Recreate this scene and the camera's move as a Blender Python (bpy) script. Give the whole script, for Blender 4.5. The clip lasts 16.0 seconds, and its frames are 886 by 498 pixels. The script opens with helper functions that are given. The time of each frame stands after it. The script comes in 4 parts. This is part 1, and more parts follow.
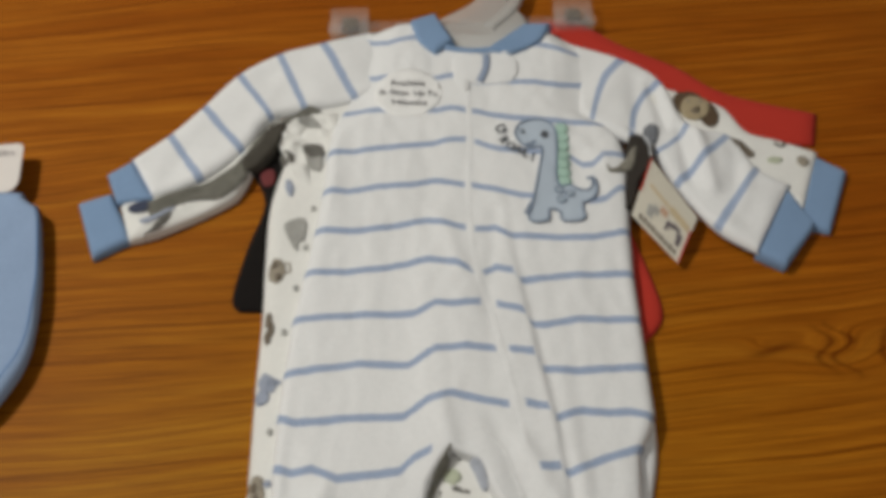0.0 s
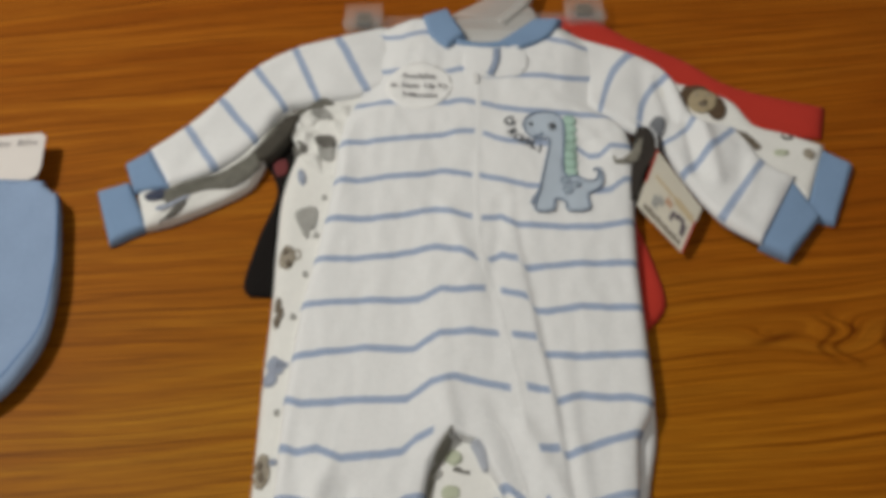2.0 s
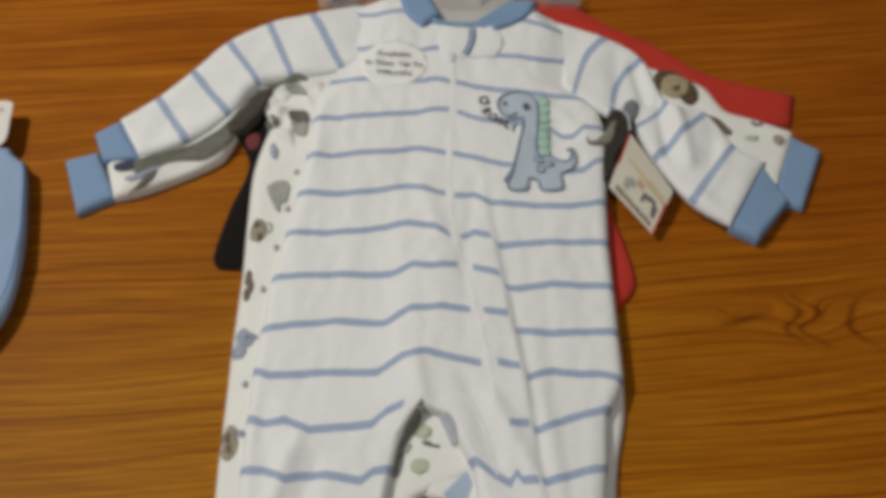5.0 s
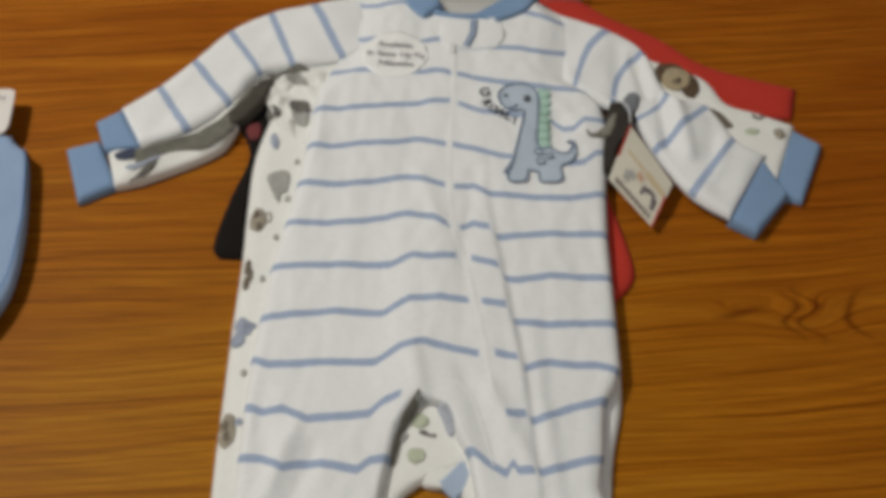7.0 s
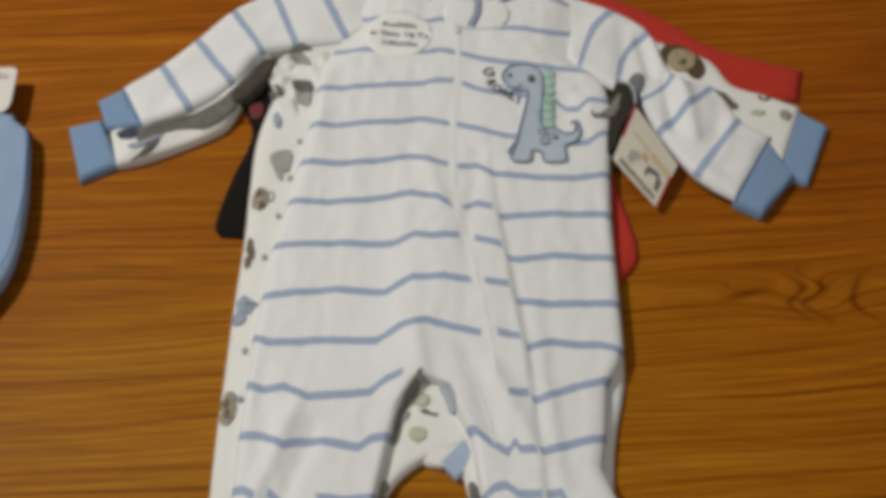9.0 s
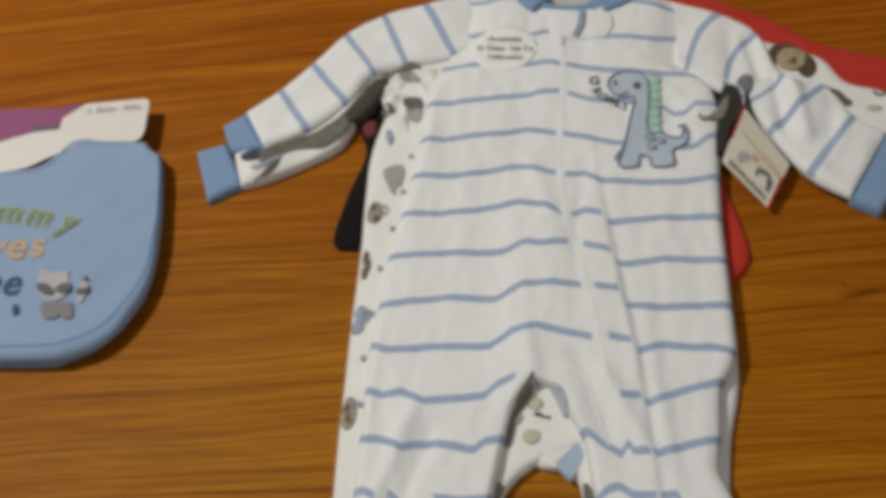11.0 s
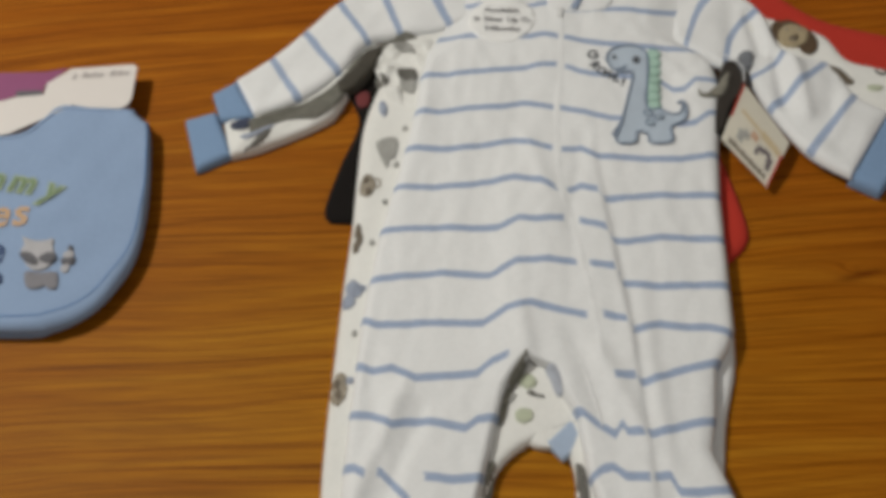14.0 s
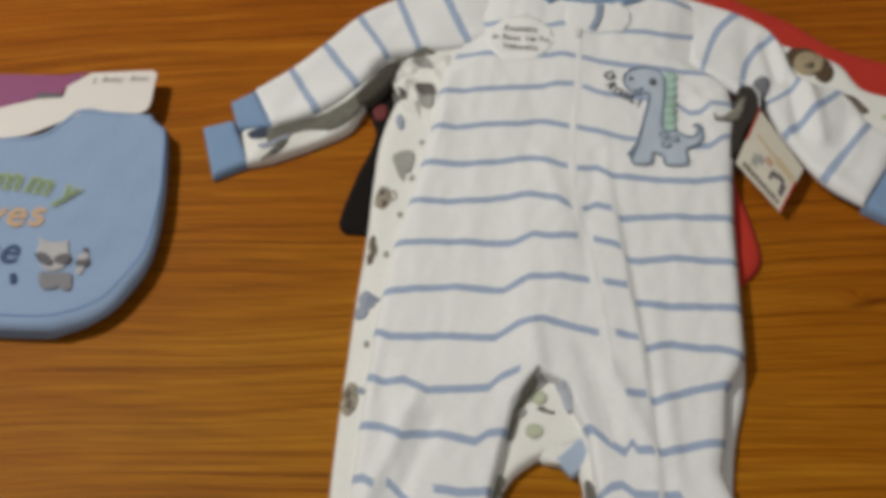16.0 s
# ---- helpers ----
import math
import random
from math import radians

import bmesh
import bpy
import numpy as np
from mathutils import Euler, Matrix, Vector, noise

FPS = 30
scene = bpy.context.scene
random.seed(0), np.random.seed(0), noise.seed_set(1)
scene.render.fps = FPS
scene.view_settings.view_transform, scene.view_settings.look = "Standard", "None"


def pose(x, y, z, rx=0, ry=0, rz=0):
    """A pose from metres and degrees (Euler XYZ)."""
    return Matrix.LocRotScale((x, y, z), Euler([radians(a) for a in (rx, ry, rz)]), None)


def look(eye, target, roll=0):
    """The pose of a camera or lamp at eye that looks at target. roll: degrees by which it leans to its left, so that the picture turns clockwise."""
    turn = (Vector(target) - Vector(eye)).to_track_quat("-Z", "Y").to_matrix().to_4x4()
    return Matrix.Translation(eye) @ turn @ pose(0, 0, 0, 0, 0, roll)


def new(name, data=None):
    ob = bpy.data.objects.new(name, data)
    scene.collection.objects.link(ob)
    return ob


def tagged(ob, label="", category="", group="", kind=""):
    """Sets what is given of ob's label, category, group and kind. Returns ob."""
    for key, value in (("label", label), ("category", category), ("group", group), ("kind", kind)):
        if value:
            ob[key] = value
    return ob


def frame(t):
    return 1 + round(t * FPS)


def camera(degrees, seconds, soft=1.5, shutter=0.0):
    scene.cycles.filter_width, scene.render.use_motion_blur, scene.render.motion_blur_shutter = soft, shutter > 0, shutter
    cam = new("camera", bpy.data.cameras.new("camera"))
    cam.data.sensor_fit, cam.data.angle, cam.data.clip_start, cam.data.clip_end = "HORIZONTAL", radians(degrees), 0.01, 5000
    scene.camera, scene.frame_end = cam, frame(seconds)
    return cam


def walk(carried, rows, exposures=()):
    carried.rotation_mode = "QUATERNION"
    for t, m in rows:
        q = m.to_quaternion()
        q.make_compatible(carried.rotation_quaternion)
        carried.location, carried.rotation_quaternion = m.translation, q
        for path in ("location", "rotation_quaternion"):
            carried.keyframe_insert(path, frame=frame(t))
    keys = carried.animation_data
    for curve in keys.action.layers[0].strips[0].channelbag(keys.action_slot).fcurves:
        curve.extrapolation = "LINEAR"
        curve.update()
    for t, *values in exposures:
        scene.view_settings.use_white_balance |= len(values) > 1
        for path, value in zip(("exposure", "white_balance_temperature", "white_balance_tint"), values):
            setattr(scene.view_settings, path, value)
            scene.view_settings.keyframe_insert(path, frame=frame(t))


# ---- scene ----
cam = camera(48.98, 16.0, soft=5.2)
PATH = [
    (0, pose(-0.0137, -0.3914, 0.5884, 34.31, 1.1, -1.04)),
    (0.5, pose(-0.018, -0.3905, 0.591, 34.42, 1.95, -0.4)),
    (1, pose(-0.0129, -0.3933, 0.5847, 33.82, 1.6, 0.16)),
    (1.5, pose(-0.0012, -0.4035, 0.5924, 34.59, 1.94, 0.02)),
    (2, pose(0.0034, -0.4098, 0.5912, 34.73, 2.31, 0.36)),
    (2.5, pose(0.0003, -0.4193, 0.5947, 35.3, 0.59, 0.64)),
    (3, pose(0.0013, -0.4156, 0.5916, 35.15, 0.19, 0.42)),
    (3.5, pose(0, -0.413, 0.5898, 35, -0, 0)),
    (4, pose(-0.0016, -0.4118, 0.5894, 35.09, 0.32, -0.12)),
    (4.5, pose(-0.0019, -0.4154, 0.5858, 34.94, 0.37, -0.28)),
    (5, pose(-0.0029, -0.422, 0.5822, 34.58, -0.12, 0.12)),
    (5.2, pose(-0.0017, -0.4231, 0.5826, 34.16, 0.06, 0.39)),
    (7.5, pose(0.0016, -0.4244, 0.5818, 34.21, -0.26, 0.83)),
    (8, pose(-0.0047, -0.4204, 0.5789, 34.07, -0.9, 0.97)),
    (8.5, pose(0.0003, -0.4195, 0.5763, 33.83, -0.41, 0.61)),
    (9, pose(0.0028, -0.43, 0.5741, 33.77, -0.04, 1.02)),
    (9.5, pose(0.0113, -0.4373, 0.5782, 33.4, 1.62, 1.68)),
    (10, pose(0.0142, -0.446, 0.5903, 34.76, 6.05, 3.94)),
    (10.2, pose(0.0133, -0.4453, 0.5896, 35.33, 6.51, 4.03)),
    (12.3, pose(0.0105, -0.444, 0.5774, 34.05, 6.8, 3.57)),
    (12.5, pose(0.0148, -0.4461, 0.5813, 34.02, 6.42, 3.53)),
    (13, pose(0.0204, -0.4479, 0.5803, 34.01, 6.44, 3.99)),
    (13.5, pose(0.0098, -0.445, 0.5777, 33.8, 5.53, 3.48)),
    (14, pose(0.0041, -0.4372, 0.5749, 33.42, 5.51, 3.98)),
    (14.5, pose(-0.0019, -0.4319, 0.5715, 33.25, 4.95, 4.55)),
    (15, pose(0.0012, -0.4404, 0.572, 33.75, 5.04, 5.34)),
    (15.5, pose(-0.0004, -0.4472, 0.5793, 33.81, 4.92, 5.78)),
    (16, pose(-0.0057, -0.4424, 0.5773, 34.6, 4.43, 5.5)),
]
walk(cam, PATH)

# ---- light ----
LAMP_AT = (-1.3, 0.34, 1.78)
world = bpy.data.worlds.new("room_dusk")
world.use_nodes = True
world.node_tree.nodes["Background"].inputs[0].default_value = (0.9, 0.8, 0.68, 1)
world.node_tree.nodes["Background"].inputs[1].default_value = 0.04
scene.world = world
lamp_data = bpy.data.lights.new("ceiling_bulb", "AREA")
lamp_data.shape, lamp_data.size, lamp_data.energy = "DISK", 0.14, 32.0
lamp_data.color = (1.0, 0.988, 0.94)
lamp = new("ceiling_bulb", lamp_data)
lamp.matrix_world = look(LAMP_AT, (0, 0, 0))
# added soft fill without a known source, evens out the right side
lamp_data = bpy.data.lights.new("fill_light", "AREA")
lamp_data.shape, lamp_data.size, lamp_data.energy = "DISK", 0.5, 5.2
lamp_data.color = (0.94, 0.98, 1.0)
lamp = new("fill_light", lamp_data)
lamp.matrix_world = look((0.55, -1.1, 1.6), (0, 0, 0))
scene.view_settings.exposure = 0.0


# ---- materials ----
def shader(name, rough=0.8, colour=(0.8, 0.8, 0.8), metal=0.0):
    m = bpy.data.materials.new(name)
    m.use_nodes = True
    nt = m.node_tree
    b = nt.nodes["Principled BSDF"]
    b.inputs["Roughness"].default_value = rough
    b.inputs["Metallic"].default_value = metal
    b.inputs["Base Color"].default_value = (*colour, 1)
    return m, nt, b


def node(nt, kind, **kw):
    n = nt.nodes.new(kind)
    for k, v in kw.items():
        if k == "operation":
            n.operation = v
        elif k == "blend":
            n.data_type, n.blend_type = "RGBA", v
    return n


def math_node(nt, op, a, b=None, c=None):
    n = node(nt, "ShaderNodeMath", operation=op)
    for i, v in enumerate((a, b, c)):
        if v is None:
            continue
        if isinstance(v, (int, float)):
            n.inputs[i].default_value = v
        else:
            nt.links.new(v, n.inputs[i])
    return n.outputs[0]


def mix(nt, kind, fac, a, b):
    n = node(nt, "ShaderNodeMix", blend=kind)
    for sock, v in ((n.inputs[0], fac), (n.inputs[6], a), (n.inputs[7], b)):
        if isinstance(v, (int, float)):
            sock.default_value = v
        elif isinstance(v, tuple):
            sock.default_value = (*v, 1)
        else:
            nt.links.new(v, sock)
    return n.outputs[2]


def noise_tex(nt, vec, scale, detail=3.0, rough=0.55, dist=0.0):
    n = nt.nodes.new("ShaderNodeTexNoise")
    n.inputs["Scale"].default_value, n.inputs["Detail"].default_value = scale, detail
    n.inputs["Roughness"].default_value, n.inputs["Distortion"].default_value = rough, dist
    nt.links.new(vec, n.inputs["Vector"])
    return n.outputs[0]


def ramp(nt, fac, stops):
    n = nt.nodes.new("ShaderNodeValToRGB")
    e = n.color_ramp.elements
    while len(e) < len(stops):
        e.new(0.5)
    for el, (p, c) in zip(e, stops):
        el.position, el.color = p, (*c, 1)
    nt.links.new(fac, n.inputs[0])
    return n.outputs[0]


def coords(nt, scale=(1, 1, 1), rot=(0, 0, 0), which="Object"):
    t = nt.nodes.new("ShaderNodeTexCoord")
    m = nt.nodes.new("ShaderNodeMapping")
    m.inputs["Scale"].default_value, m.inputs["Rotation"].default_value = scale, rot
    nt.links.new(t.outputs[which], m.inputs[0])
    return m.outputs[0]


def bump(nt, b, height, strength=0.3, dist=0.001):
    n = nt.nodes.new("ShaderNodeBump")
    n.inputs["Strength"].default_value, n.inputs["Distance"].default_value = strength, dist
    nt.links.new(height, n.inputs["Height"])
    nt.links.new(n.outputs[0], b.inputs["Normal"])


def cloth_material(name, base, stripe=None, half=0.075, rough=0.9, rib=900.0):
    """Knitted cotton, with woven stripes where the sheet carries a phase."""
    m, nt, b = shader(name, rough)
    obj = coords(nt)
    tone = noise_tex(nt, obj, 14.0, 4.0)
    fine = noise_tex(nt, obj, 420.0, 2.0)
    dark = tuple(c * 0.93 for c in base)
    col = mix(nt, "MIX", tone, base, dark)
    col = mix(nt, "MULTIPLY", 0.25, col, ramp(nt, fine, [(0.3, (0.75, 0.75, 0.75)), (0.7, (1, 1, 1))]))
    if stripe:
        at = nt.nodes.new("ShaderNodeAttribute")
        at.attribute_name = "phase"
        ragged = math_node(nt, "MULTIPLY_ADD", noise_tex(nt, obj, 90.0, 2.0), 0.05, -0.025)
        p = math_node(nt, "ADD", at.outputs["Fac"], ragged)
        f = math_node(nt, "ABSOLUTE", math_node(nt, "SUBTRACT", p, math_node(nt, "ROUND", p)))
        hit = nt.nodes.new("ShaderNodeMapRange")
        hit.inputs[1].default_value, hit.inputs[2].default_value = half + 0.012, half - 0.012
        nt.links.new(f, hit.inputs[0])
        bare = nt.nodes.new("ShaderNodeAttribute")
        bare.attribute_name = "bare"
        keep = math_node(nt, "MULTIPLY", hit.outputs[0], math_node(nt, "SUBTRACT", 1.0, bare.outputs["Fac"]))
        band = mix(nt, "MIX", fine, stripe, tuple(min(1, c * 1.25) for c in stripe))
        col = mix(nt, "MIX", keep, col, band)
    nt.links.new(col, b.inputs["Base Color"])
    b.inputs["Sheen Weight"].default_value = 0.02
    b.inputs["Specular IOR Level"].default_value = 0.12
    rb = coords(nt, (rib, 160.0, 160.0))
    bump(nt, b, noise_tex(nt, rb, 1.0, 2.0), 0.35, 0.0006)
    return m


def plain(name, colour, rough=0.6, vary=0.12, scale=60.0):
    m, nt, b = shader(name, rough, colour)
    n = noise_tex(nt, coords(nt), scale, 4.0)
    col = mix(nt, "MIX", n, colour, tuple(c * (1 - 2 * vary) for c in colour))
    nt.links.new(col, b.inputs["Base Color"])
    return m


def wood_material():
    """Printed oak: fine long streaks, broad wavy bands and two small knots."""
    m, nt, b = shader("oak_laminate", 0.5)
    low = noise_tex(nt, coords(nt, (1.3, 4.0, 1)), 1.0, 2.0)
    mid = noise_tex(nt, coords(nt, (5.0, 16.0, 1)), 1.0, 2.0)
    t = nt.nodes.new("ShaderNodeTexCoord")
    xyz = nt.nodes.new("ShaderNodeSeparateXYZ")
    nt.links.new(t.outputs["Object"], xyz.inputs[0])
    x, y = xyz.outputs[0], xyz.outputs[1]
    warp = math_node(nt, "ADD", math_node(nt, "MULTIPLY", low, 0.060), math_node(nt, "MULTIPLY", mid, 0.007))
    warp = math_node(nt, "ADD", warp, math_node(nt, "MULTIPLY", x, -0.080))
    for kx, ky, rx, ry, amp in ((0.247, -0.083, 0.026, 0.016, 0.020), (0.205, -0.078, 0.022, 0.008, 0.010), (0.62, 0.2, 0.05, 0.015, 0.03), (-0.55, -0.3, 0.05, 0.015, 0.03)):
        dx = math_node(nt, "POWER", math_node(nt, "DIVIDE", math_node(nt, "SUBTRACT", x, kx), rx), 2.0)
        dy = math_node(nt, "POWER", math_node(nt, "DIVIDE", math_node(nt, "SUBTRACT", y, ky), ry), 2.0)
        g = math_node(nt, "EXPONENT", math_node(nt, "MULTIPLY", math_node(nt, "ADD", dx, dy), -1.0))
        warp = math_node(nt, "ADD", warp, math_node(nt, "MULTIPLY", g, amp))
    rings = math_node(nt, "ADD", y, warp)

    def bands(sx, sy, detail, rough):
        comb = nt.nodes.new("ShaderNodeCombineXYZ")
        nt.links.new(math_node(nt, "MULTIPLY", x, sx), comb.inputs[0])
        nt.links.new(math_node(nt, "MULTIPLY", rings, sy), comb.inputs[1])
        return noise_tex(nt, comb.outputs[0], 1.0, detail, rough)

    broad, fine = bands(1.6, 75.0, 5.0, 0.62), bands(5.5, 400.0, 4.0, 0.72)
    pores = noise_tex(nt, coords(nt, (16.0, 620.0, 1)), 1.0, 2.0)
    tint = noise_tex(nt, coords(nt, (2.0, 2.6, 1)), 1.0, 2.0)
    col = ramp(nt, broad, [(0.30, (0.272, 0.079, 0.004)), (0.46, (0.292, 0.089, 0.005)), (0.58, (0.322, 0.105, 0.007)), (0.76, (0.400, 0.146, 0.012))])
    col = mix(nt, "MULTIPLY", 1.0, col, ramp(nt, fine, [(0.34, (0.64, 0.57, 0.48)), (0.47, (0.90, 0.88, 0.85)), (0.56, (1.08, 1.10, 1.08)), (0.66, (1.30, 1.38, 1.35))]))
    col = mix(nt, "MULTIPLY", 0.45, col, ramp(nt, pores, [(0.34, (0.66, 0.60, 0.55)), (0.5, (0.97, 0.97, 0.97)), (0.66, (1.18, 1.22, 1.2))]))
    col = mix(nt, "MULTIPLY", 0.8, col, ramp(nt, tint, [(0.38, (0.88, 0.78, 0.66)), (0.62, (1.05, 1.10, 1.0))]))
    # thin dark growth lines of uneven spacing that fade in and out
    drift = math_node(nt, "MULTIPLY", bands(1.3, 16.0, 2.0, 0.5), 3.6)
    wave = math_node(nt, "SINE", math_node(nt, "MULTIPLY", math_node(nt, "ADD", math_node(nt, "MULTIPLY", rings, 92.0), drift), 2 * math.pi))
    seam = nt.nodes.new("ShaderNodeMapRange")
    seam.interpolation_type = "SMOOTHSTEP"
    seam.inputs[1].default_value, seam.inputs[2].default_value = 0.70, 1.0
    nt.links.new(wave, seam.inputs[0])
    fade = ramp(nt, bands(3.2, 60.0, 3.0, 0.6), [(0.40, (0.06, 0.06, 0.06)), (0.62, (0.95, 0.95, 0.95))])
    col = mix(nt, "MULTIPLY", math_node(nt, "MULTIPLY", seam.outputs[0], fade), col, (0.60, 0.49, 0.33))
    # golden around (-0.17, -0.24), turning redder brown away from it
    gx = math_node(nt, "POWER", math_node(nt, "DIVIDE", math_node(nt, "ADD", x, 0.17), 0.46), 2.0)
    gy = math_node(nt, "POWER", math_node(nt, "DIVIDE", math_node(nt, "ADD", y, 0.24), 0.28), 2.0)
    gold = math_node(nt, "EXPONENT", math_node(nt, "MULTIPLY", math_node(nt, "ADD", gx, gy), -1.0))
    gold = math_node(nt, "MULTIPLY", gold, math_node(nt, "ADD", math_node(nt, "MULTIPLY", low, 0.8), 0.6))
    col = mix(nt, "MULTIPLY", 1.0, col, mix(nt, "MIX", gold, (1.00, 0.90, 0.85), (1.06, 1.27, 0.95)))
    flame = None
    for kx, wig, wx, hy, bow in ((0.240, 0.006, 0.0028, 0.017, 0.0), (0.252, 0.008, 0.0026, 0.021, 0.0), (0.279, 0.0015, 0.0030, 0.020, 34.0), (0.204, 0.012, 0.0090, 0.0055, 0.0), (0.615, 0.01, 0.004, 0.02, 0.0), (-0.54, 0.01, 0.005, 0.015, 0.0)):
        ky = 0.2 if kx > 0.5 else -0.3 if kx < 0 else -0.080
        dy = math_node(nt, "SUBTRACT", y, ky)
        bend = math_node(nt, "MULTIPLY", math_node(nt, "SINE", math_node(nt, "MULTIPLY", dy, 230.0)), wig)
        bend = math_node(nt, "ADD", bend, math_node(nt, "MULTIPLY", math_node(nt, "POWER", dy, 2.0), bow))
        dx = math_node(nt, "DIVIDE", math_node(nt, "SUBTRACT", math_node(nt, "SUBTRACT", x, kx), bend), wx)
        q = math_node(nt, "ADD", math_node(nt, "POWER", dx, 2.0), math_node(nt, "POWER", math_node(nt, "DIVIDE", dy, hy), 4.0))
        g = math_node(nt, "EXPONENT", math_node(nt, "MULTIPLY", q, -1.0))
        flame = g if flame is None else math_node(nt, "MAXIMUM", flame, g)
    col = mix(nt, "MULTIPLY", math_node(nt, "MULTIPLY", flame, math_node(nt, "ADD", fine, 0.25)), col, (0.38, 0.26, 0.15))
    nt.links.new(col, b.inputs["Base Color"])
    rg = nt.nodes.new("ShaderNodeMapRange")
    rg.inputs[3].default_value, rg.inputs[4].default_value = 0.50, 0.62
    nt.links.new(fine, rg.inputs[0])
    nt.links.new(rg.outputs[0], b.inputs["Roughness"])
    b.inputs["Specular IOR Level"].default_value = 0.08
    bump(nt, b, fine, 0.12, 0.0004)
    return m


BLUE = (0.215, 0.320, 0.480)
WOOD = wood_material()
STRIPED = cloth_material("striped_white_cotton", (0.800, 0.795, 0.778), (0.285, 0.342, 0.455))
STRIPED_SLEEVE = cloth_material("striped_sleeve_cotton", (0.800, 0.795, 0.778), (0.285, 0.342, 0.455), 0.08)
WHITE_KNIT = cloth_material("white_cotton", (0.800, 0.795, 0.778))
CREAM = cloth_material("cream_cotton", (0.80, 0.785, 0.735))
BLUE_KNIT = cloth_material("blue_rib_knit", BLUE, rib=1500.0)
BLUE_BIB = cloth_material("blue_bib_cotton", (0.275, 0.366, 0.520), rib=600.0)
RED = cloth_material("red_cotton", (0.48, 0.040, 0.025))
BLACK = cloth_material("black_cotton", (0.010, 0.008, 0.007))
PAPER = plain("white_card", (0.70, 0.645, 0.595), 0.55, 0.03)
WALL = plain("warm_wall_paint", (0.60, 0.58, 0.55), 0.85, 0.04, 3.0)


# ---- mesh helpers ----
TREES = []


def part(name, bm, material, parent=None, label="", smooth=True, tree=True):
    me = bpy.data.meshes.new(name)
    bmesh.ops.recalc_face_normals(bm, faces=bm.faces)
    bm.normal_update()
    if tree:
        from mathutils.bvhtree import BVHTree
        TREES.append(BVHTree.FromBMesh(bm))
    bm.to_mesh(me)
    bm.free()
    me.materials.append(material)
    if smooth:
        for p in me.polygons:
            p.use_smooth = True
    ob = new(name, me)
    ob.parent = parent
    if label:
        tagged(ob, label)
    return ob


def thing(name, label, category, at=(0, 0, 0), group="", kind=""):
    ob = new(name)
    ob.empty_display_size = 0.02
    return tagged(ob, label, category, group, kind)


def top_z(x, y):
    best = 0.0
    for tr in TREES:
        h = tr.ray_cast(Vector((x, y, 0.3)), Vector((0, 0, -1)))
        if h[0] is not None and h[0].z > best:
            best = h[0].z
    return best


def spline(pts, k):
    """Catmull-Rom through the control points; k from 0 to len - 1."""
    n = len(pts)
    i = min(max(int(math.floor(k)), 0), n - 2)
    t = k - i
    p = [Vector(pts[min(max(j, 0), n - 1)]) for j in (i - 1, i, i + 1, i + 2)]
    return 0.5 * ((2 * p[1]) + (p[2] - p[0]) * t + (2 * p[0] - 5 * p[1] + 4 * p[2] - p[3]) * t * t + (3 * p[1] - p[0] - 3 * p[2] + p[3]) * t ** 3)


def along(table, y):
    """Smooth value by y out of rows (y, value) in falling y."""
    if y >= table[0][0]:
        return table[0][1]
    for (a, va), (b, vb) in zip(table, table[1:]):
        if y >= b:
            t = (a - y) / (a - b)
            return va + (vb - va) * t
    return table[-1][1]


def run(line, x):
    """Value at x out of rows (x, value) in rising x."""
    if x <= line[0][0]:
        return line[0][1]
    for (a, ya), (b, yb) in zip(line, line[1:]):
        if x <= b:
            return ya + (yb - ya) * (x - a) / (b - a)
    return line[-1][1]


def step(a, b, x):
    t = min(1.0, max(0.0, (x - a) / (b - a)))
    return t * t * (3 - 2 * t)


def crease(x, y, p, q, w, amp):
    """A soft ridge (or valley) along the segment p q."""
    dx, dy = q[0] - p[0], q[1] - p[1]
    l2 = dx * dx + dy * dy
    t = ((x - p[0]) * dx + (y - p[1]) * dy) / l2
    c = min(1.0, max(0.0, t))
    d = math.hypot(x - p[0] - c * dx, y - p[1] - c * dy)
    return amp * math.exp(-(d / w) ** 2)


def shell(bm, grid, floor):
    """Closes a grid of vertices into a body that goes straight down to the floor height."""
    nv, nu = len(grid), len(grid[0])
    for j in range(nv - 1):
        for i in range(nu - 1):
            bm.faces.new((grid[j][i], grid[j][i + 1], grid[j + 1][i + 1], grid[j + 1][i]))
    ring = [grid[0][i] for i in range(nu)] + [grid[j][-1] for j in range(1, nv)] + [grid[-1][i] for i in range(nu - 2, -1, -1)] + [grid[j][0] for j in range(nv - 2, 0, -1)]
    low = [bm.verts.new((v.co.x, v.co.y, min(floor, v.co.z - 0.0005))) for v in ring]
    for k in range(len(ring)):
        n = (k + 1) % len(ring)
        bm.faces.new((ring[k], ring[n], low[n], low[k]))


